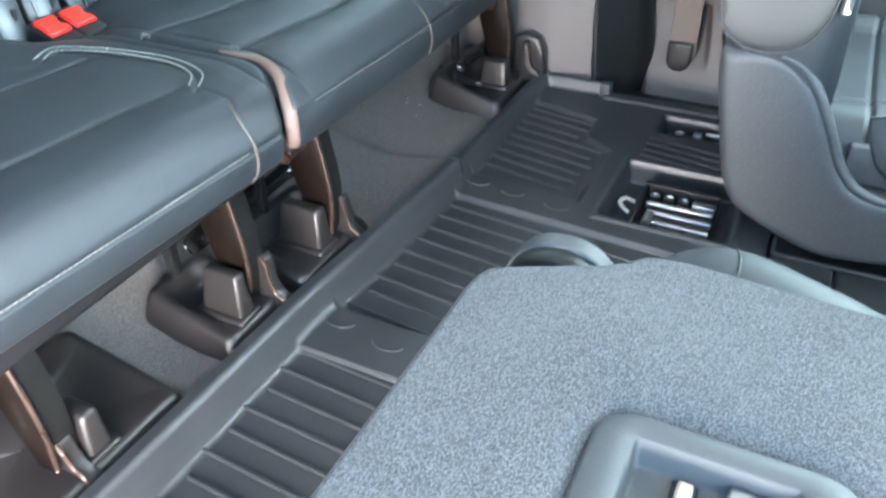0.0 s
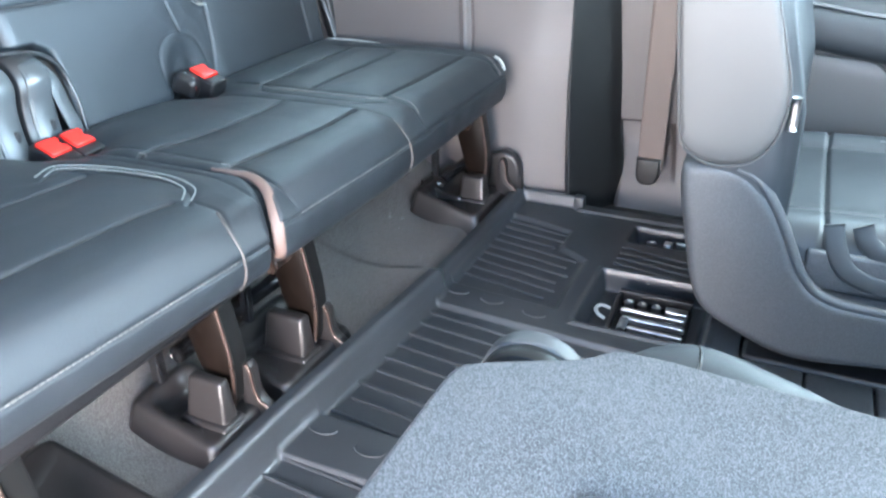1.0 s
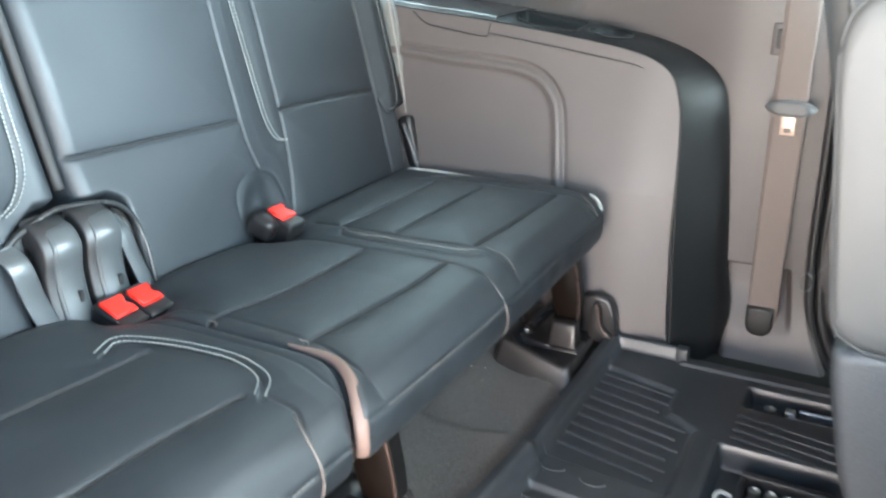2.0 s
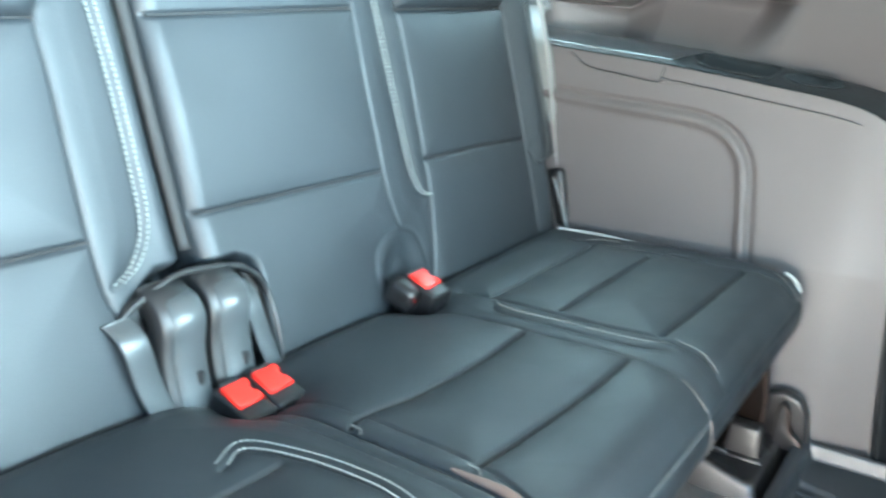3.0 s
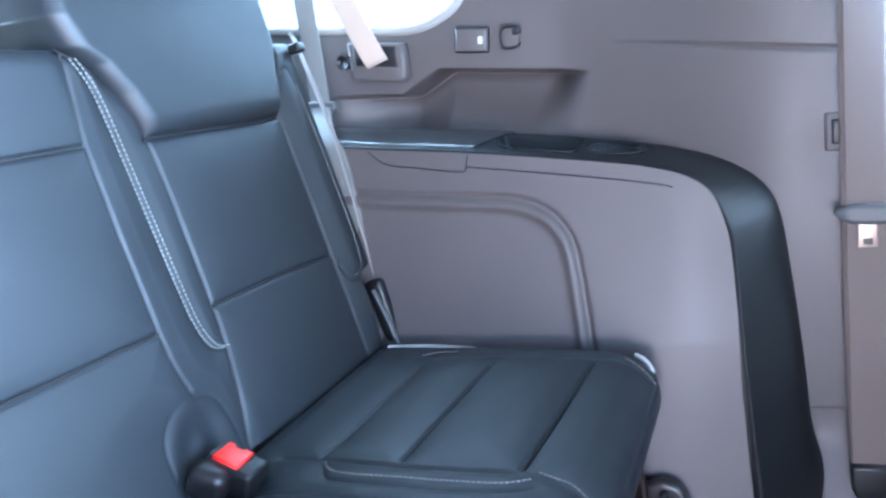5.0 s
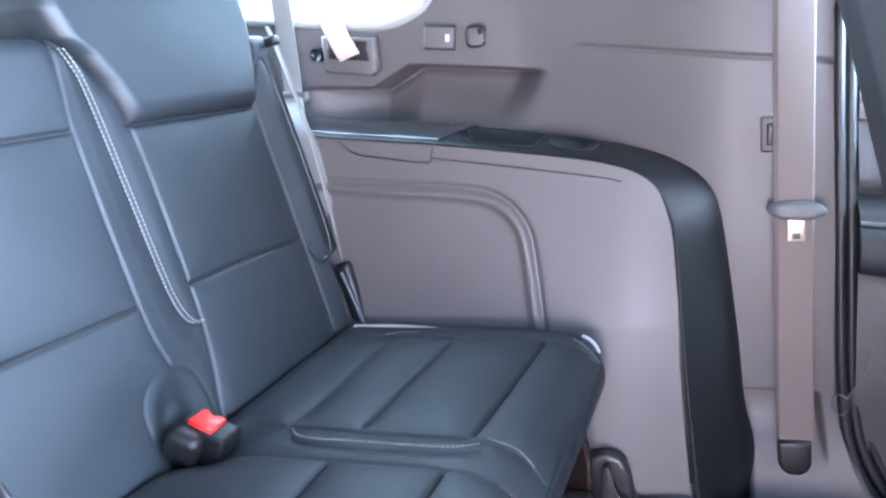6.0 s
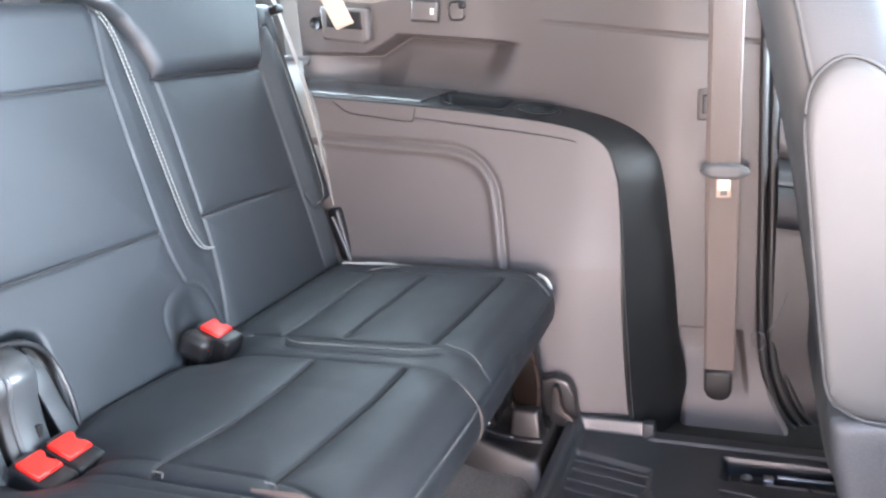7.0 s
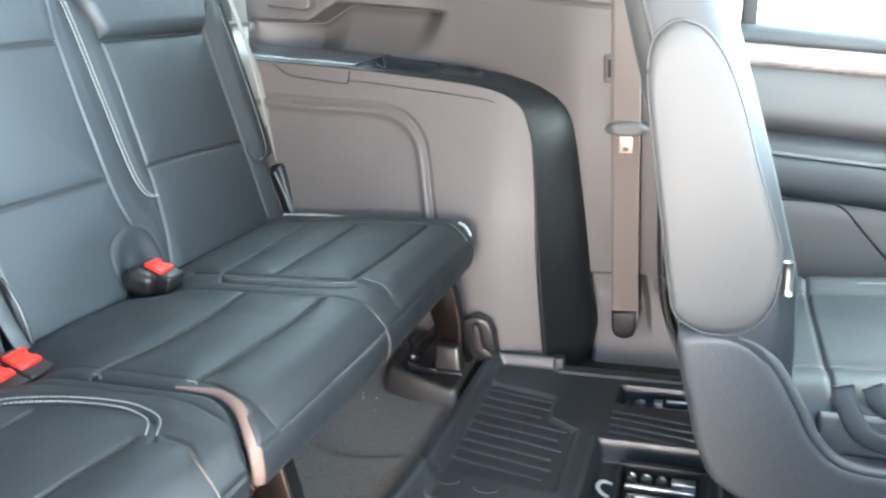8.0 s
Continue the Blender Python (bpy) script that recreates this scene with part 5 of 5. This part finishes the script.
part("pin", tube([(0.300, 1.014, -0.004), (0.300, 1.030, -0.002), (0.300, 1.046, -0.002)], 0.007, sides=12, n=8), STEEL, rail)
part("clip", tube([(0.268, 1.052, -0.012), (0.256, 1.054, -0.006), (0.250, 1.066, -0.004), (0.256, 1.078, -0.004), (0.270, 1.080, -0.008)], 0.0035, n=24, flat=0.7), SCREEN, rail, "pale plastic clip")
rail_b = thing("seat_rail_latch", (0.33, 1.335, -0.02), "bright zinc-plated floor latch in a mat opening", "seat latch", group="floor latches")
part("plate", box(0.262, 0.44, 1.294, 1.351, -0.022, -0.014, 0.002), BLACK, rail_b)
part("bar", box(0.315, 0.44, 1.301, 1.309, -0.016, 0.002, 0.002), STEEL, rail_b)
part("bar", box(0.330, 0.44, 1.328, 1.335, -0.016, 0.004, 0.002), STEEL, rail_b)
part("roller", tube([(0.286, 1.330, -0.014), (0.286, 1.330, -0.004)], 0.009, sides=12, n=3), STEEL, rail_b)
part("stop", box(0.31, 0.325, 1.311, 1.328, -0.016, 0.006, 0.002), STEEL, rail_b)

# padded rubber blocks between the mat and the second row seat
for x0 in (0.474, 0.560, 0.646, 0.732, 0.818):
    part("floor_pad", box(x0, x0 + 0.083, 0.60, 0.998, -0.030, 0.006, 0.004, 2), RUBBER, mat_ob)

# black carpet between the mat and the pillar
sill_carpet = part("sill_step", box(0.14, 0.6, 1.405, 1.56, -0.06, -0.022, 0.006), CARPET_BLACK)
tagged(sill_carpet, "black carpeted floor edge beside the pillar", "carpet", kind="structure")


# ---- folded seat in the foreground ----
fold = thing("folded_seat", (0.6, 0.2, -0.03), "second row seat folded flat, grey carpeted back upward", "seat")


def rounded(x0, x1, y0, y1, r, n=5):
    out = []
    for cx_, cy_, a0 in ((x1 - r, y1 - r, 0), (x0 + r, y1 - r, 90), (x0 + r, y0 + r, 180), (x1 - r, y0 + r, 270)):
        out += [(cx_ + r * math.cos(radians(a0 + 90 * k / n)), cy_ + r * math.sin(radians(a0 + 90 * k / n))) for k in range(n + 1)]
    return out


HANDLE = (0.403, 0.532, 0.246, 0.328)


def cast(loop, c, angles):
    """Where rays from c meet a closed loop of points."""
    out = []
    for a in angles:
        dx, dy = math.cos(a), math.sin(a)
        best = None
        for (x0, y0), (x1, y1) in zip(loop, loop[1:] + loop[:1]):
            ex, ey = x1 - x0, y1 - y0
            den = dx * ey - dy * ex
            if abs(den) < 1e-12:
                continue
            t = ((x0 - c[0]) * ey - (y0 - c[1]) * ex) / den
            u = ((x0 - c[0]) * dy - (y0 - c[1]) * dx) / den
            if t > 0 and -1e-9 <= u <= 1 + 1e-9 and (best is None or t > best):
                best = t
        out.append((c[0] + best * dx, c[1] + best * dy))
    return np.array(out)


def carpet_panel():
    """The carpeted back with an opening for the handle, rounded at its rim."""
    corner = [(0.292, -0.05), (0.293, 0.2), (0.294, 0.37), (0.295, 0.404), (0.301, 0.417), (0.330, 0.433), (0.363, 0.449), (0.380, 0.459), (0.393, 0.473), (0.425, 0.476), (0.470, 0.473), (0.555, 0.468), (0.70, 0.458), (0.93, 0.44), (0.98, 0.38), (0.985, 0.2), (0.985, -0.05)]
    c = ((HANDLE[0] + HANDLE[1]) / 2, (HANDLE[2] + HANDLE[3]) / 2)
    angles = np.linspace(0, 2 * math.pi, 360, endpoint=False)
    outer = cast([tuple(p) for p in spline(corner, 120)], c, angles)
    inner = cast(rounded(HANDLE[0] + 0.004, HANDLE[1] - 0.004, HANDLE[2] + 0.004, HANDLE[3] - 0.004, 0.02), c, angles)
    rows = [np.column_stack([inner, np.full(360, 0.30)])]
    out = outer - np.array(c)
    out /= np.linalg.norm(out, axis=1)[:, None]
    for s in (0.0, 0.2, 0.4, 0.6, 0.8):
        q = inner * (1 - s) + (outer - 0.007 * out) * s
        rows.append(np.column_stack([q, np.full(360, 0.334)]))
    for a in np.linspace(0, math.pi / 2, 7):
        q = outer - 0.007 * out * (1 - math.sin(a))
        rows.append(np.column_stack([q, np.full(360, 0.334 - 0.007 * (1 - math.cos(a)))]))
    rows.append(np.column_stack([outer, np.full(360, 0.285)]))
    P = np.array(rows)
    return grid(np.concatenate([P, P[:, :1]], 1))


part("carpet_back", carpet_panel(), CARPET, fold, "grey speckled carpet on the folded back")


def bezel():
    """A surround with a well: loops of one count from the outer foot to the well's floor."""
    rows = []
    a, b_, c, d = HANDLE
    for x0, x1, y0, y1, r, z in ((a, b_, c, d, 0.022, 0.332), (a + 0.001, b_ - 0.001, c + 0.001, d - 0.001, 0.021, 0.337), (a + 0.003, b_ - 0.003, c + 0.003, d - 0.003, 0.019, 0.3385), (a + 0.021, b_ - 0.028, c + 0.019, d - 0.0155, 0.004, 0.3388),
                               (a + 0.0225, b_ - 0.0295, c + 0.0205, d - 0.017, 0.003, 0.3372), (a + 0.0235, b_ - 0.0305, c + 0.0215, d - 0.019, 0.003, 0.322), (a + 0.026, b_ - 0.033, c + 0.024, d - 0.021, 0.002, 0.3205), ((a + b_) / 2 - 0.01, (a + b_) / 2 + 0.01, (c + d) / 2 - 0.002, (c + d) / 2 + 0.002, 0.0008, 0.320)):
        rows.append([(px, py, z) for px, py in rounded(x0, x1, y0, y1, r)])
    P = np.array(rows)
    return grid(np.concatenate([P, P[:, :1]], 1), flip=True)


handle = part("handle_bezel", bezel(), SHELL_DARK, fold, "grey plastic pull handle surround")
part("handle_latch", box(0.449, 0.457, 0.284, 0.305, 0.318, 0.326, 0.002), WEB_TAN, handle, "tan latch tab in the handle well")
part("latch_gap", box(0.4465, 0.4595, 0.280, 0.307, 0.3195, 0.3225, 0.001), SEAL, handle)
part("handle_plate", box(0.472, 0.500, 0.272, 0.3075, 0.3195, 0.331, 0.002), STEEL, handle)
part("leather_side", tube([(0.405, 0.508, 0.262), (0.425, 0.524, 0.276), (0.450, 0.530, 0.280), (0.505, 0.506, 0.282), (0.56, 0.484, 0.28), (0.68, 0.468, 0.27), (0.85, 0.455, 0.26)], 0.038, sides=24, n=60, flat=0.62), LEATHER, fold)
part("leather_seam", tube([(0.446, 0.500, 0.2985), (0.449, 0.518, 0.3032), (0.448, 0.535, 0.3035), (0.444, 0.556, 0.297)], 0.0012, n=16), BLACK, fold)
part("seat_body", box(0.33, 0.95, 0.0, 0.455, 0.10, 0.295, 0.04, 4), LEATHER, fold)
part("seat_base", box(0.40, 0.9, 0.05, 0.42, -0.035, 0.11, 0.01), BLACK, fold)
disc = [(0.338 + 0.043 * math.cos(a), 0.291 + 0.043 * math.sin(a)) for a in np.linspace(0, 2 * math.pi, 48, endpoint=False)]
cap = part("recliner_cap", slab(disc, "y", 0.456, 0.473, 0.003, 3), SHELL_DARK, fold, "round grey recliner cover")
part("cap_hub", slab([(0.338 + (x - 0.338) * 0.95, 0.291 + (z - 0.291) * 0.95) for x, z in disc], "y", 0.440, 0.4575, 0.001, 1), LEG_BLACK, cap, "black hub behind the cover")


# ---- second row seat across the aisle ----
seat2 = thing("second_row_seat", (0.6, 1.24, -0.03), "upright second row captain's seat in black leather, plastic side shell", "seat")
shell_line = spline([(0.362, 0.286), (0.41, 0.293), (0.445, 0.284), (0.478, 0.25), (0.503, 0.205), (0.525, 0.16), (0.556, 0.130), (0.61, 0.123), (0.72, 0.125), (0.95, 0.14), (1.0, 0.12), (0.99, 0.05), (0.85, 0.035), (0.68, 0.04), (0.54, 0.026), (0.46, 0.05), (0.412, 0.078), (0.39, 0.12), (0.372, 0.20), (0.361, 0.26), (0.362, 0.286)], 110)[:-1]
part("side_shell", slab([tuple(p) for p in shell_line], "y", 0.985, 1.05, 0.024, 6), SHELL, seat2, "grey grained plastic side shell")
part("shell_lip", tube([(x, 0.9925, z) for x, z in ((0.43, 0.288), (0.455, 0.277), (0.48, 0.246), (0.504, 0.202), (0.527, 0.157), (0.56, 0.128), (0.62, 0.121), (0.75, 0.124))], 0.007, sides=12, n=60), SHELL, seat2)


def seat_back_profile(z):
    """Rear and front edges of the backrest at a height."""
    return np.interp(z, [0.27, 0.335, 0.491, 0.70, 0.95], [0.366, 0.356, 0.330, 0.283, 0.215]), np.interp(z, [0.27, 0.36, 0.5, 0.62, 0.70, 0.95], [0.50, 0.498, 0.462, 0.428, 0.405, 0.325])


def loft_back(y0, y1):
    zs = np.concatenate([[0.188, 0.192], np.linspace(0.20, 0.93, 52), [0.94, 0.946, 0.95]])
    rows = []
    for i, z in enumerate(zs):
        a, b = seat_back_profile(z)
        sh = 0.012 if i == 0 else 0.012 if i == len(zs) - 1 else 0.004 if i in (1, len(zs) - 2) else 0.0
        narrow = 0.05 * float(smoothstep(0.8, 0.95, z))
        pts = []
        cx_, cy_ = (a + b) / 2, (y0 + y1) / 2
        for t in np.linspace(0, 2 * math.pi, 64, endpoint=False):
            c, s = math.cos(t), math.sin(t)
            px = cx_ + ((b - a) / 2 - sh) * math.copysign(abs(c) ** 0.45, c)
            py = cy_ + ((y1 - y0) / 2 - sh - narrow) * math.copysign(abs(s) ** 0.28, s)
            front = (c > 0.6) * 0.018 * (1 - ((py - cy_) / ((y1 - y0) / 2)) ** 2 * 1.6)
            pts.append((px - front, py, z))
        rows.append(pts)
    P = np.transpose(np.array(rows), (1, 0, 2))
    V, F = grid(P, close_u=True)
    m = len(zs)
    return V, [tuple(f) for f in F] + [tuple(i * m for i in range(63, -1, -1)), tuple(i * m + m - 1 for i in range(64))]


back2 = part("backrest", loft_back(0.986, 1.47), LEATHER, seat2)
back2.data.materials.append(LEATHER_SIDE)
for face in back2.data.polygons:
    c = face.center
    if c.x < seat_back_profile(c.z)[0] + 0.030 and c.y < 1.2:
        face.material_index = 1
rear_seam = [(seat_back_profile(z)[0] + 0.0285, 0.9875 + 0.012 * max(0.0, (z - 0.8) / 0.1), z) for z in np.linspace(0.30, 0.86, 15)]
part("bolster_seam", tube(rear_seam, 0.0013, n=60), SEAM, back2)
insert_line = spline([(0.356, 0.315), (0.372, 0.299), (0.41, 0.291), (0.447, 0.303), (0.469, 0.338), (0.474, 0.39), (0.462, 0.44), (0.443, 0.50), (0.425, 0.565), (0.405, 0.617), (0.381, 0.65), (0.352, 0.66), (0.329, 0.642), (0.322, 0.60), (0.33, 0.52), (0.344, 0.40), (0.351, 0.345), (0.356, 0.315)], 90)[:-1]
c2 = insert_line.mean(0)
rows = []
for s, dy in ((0.0, -0.005), (0.5, -0.005), (0.85, -0.0048), (0.94, -0.004), (0.98, -0.0015), (1.0, 0.005), (1.0, 0.016)):
    q = c2 + (insert_line - c2) * s
    rows.append(np.stack([q[:, 0], np.full(len(q), 0.985 + dy), q[:, 1]], -1))
part("side_insert", grid(np.array(rows + [])[:, list(range(len(insert_line))) + [0]], flip=True), LEATHER_SIDE, back2, "pale grey leather side bolster panel")
part("insert_piping", tube([(x, 0.9845, z) for x, z in insert_line[1::3]] + [(x, 0.9845, z) for x, z in insert_line[1:2]], 0.0015, n=160), EDGE_GREY, back2, "pale piping round the side panel")
part("rear_panel", slab([(1.01, 0.30), (1.45, 0.30), (1.44, 0.88), (1.02, 0.88)], "x", 0, 0.012, 0.005), SHELL, back2)
bpy.data.objects["rear_panel"].matrix_local = Matrix(((1, 0, -0.205, 0.412), (0, 1, 0, 0), (0, 0, 1, 0), (0, 0, 0, 1)))
part("stitching", stitch([(0.9, 0.405), (0.8, 0.388), (0.7, 0.392), (0.62, 0.42)], lambda z, x: (x, 0.990, z)), THREAD, back2)
part("hinge_bolt", tube([(0.482, 0.99, 0.345), (0.482, 0.99, 0.385)], 0.006, n=6), STEEL, seat2, "bright hinge pin")


def cushion2():
    n, m = 200, 160
    X, Y = np.meshgrid(np.linspace(0.45, 1.0, n), np.linspace(1.02, 1.47, m), indexing="ij")
    e = np.minimum(np.minimum(Y - 1.02, 1.47 - Y), np.minimum(X - 0.44, 1.0 - X))
    Z = 0.198 + 0.04 * (X - 0.55) + 0.010 * np.exp(-((Y - 1.07) / 0.04) ** 2) + 0.016 * np.exp(-((Y - 1.42) / 0.03) ** 2) - 0.04 * (1 - np.sqrt(np.clip(1 - (1 - np.clip(e / 0.035, 0, 1)) ** 2, 0, 1)))
    Z = Z - 0.006 * np.exp(-((Y - 1.105) / 0.004) ** 2) - 0.006 * np.exp(-((Y - 1.385) / 0.004) ** 2) - 0.006 * np.exp(-((X - 0.545) / 0.003) ** 2)
    top = np.stack([X, Y, Z], -1)
    skirt = []
    ring = np.concatenate([top[:, 0], top[-1, 1:], top[::-1, -1][1:], top[0, ::-1][1:]])
    low = ring.copy()
    low[:, 2] = 0.11
    V1, F1 = grid(top)
    V2, F2 = grid(np.stack([ring, low], 1))
    return join((V1, F1), (V2, F2))


part("seat_cushion", cushion2(), LEATHER, seat2)
part("stitching", stitch([(0.62, 1.398), (0.75, 1.398), (0.9, 1.398)], lambda x, y: (x, y, 0.2135 + 0.04 * (x - 0.55))), THREAD, seat2)
part("seat_base", box(0.47, 0.95, 1.04, 1.46, -0.035, 0.115, 0.02), BLACK, seat2)
for pts in (((0.553, 1.016, 0.222), (0.562, 1.010, 0.190), (0.585, 1.006, 0.160), (0.64, 1.004, 0.148), (0.76, 1.006, 0.150)),
            ((0.586, 1.022, 0.222), (0.600, 1.018, 0.198), (0.64, 1.014, 0.180), (0.75, 1.014, 0.178))):
    part("webbing_loop", tube(pts, 0.0125, sides=14, n=60, flat=0.22, up=(0, 1, 0)), SHELL_DARK, seat2, "grey webbing loop beside the cushion")
part("side_bracket", box(0.53, 0.80, 1.010, 1.024, 0.13, 0.182, 0.004), SHELL, seat2)
part("foot_carpet", box(0.474, 1.0, 1.0, 1.40, -0.035, 0.010, 0.008), BLACK, seat2)

for ob in scene.objects:
    if ob.name.startswith("stitching"):
        ob["kind"] = "stuff"
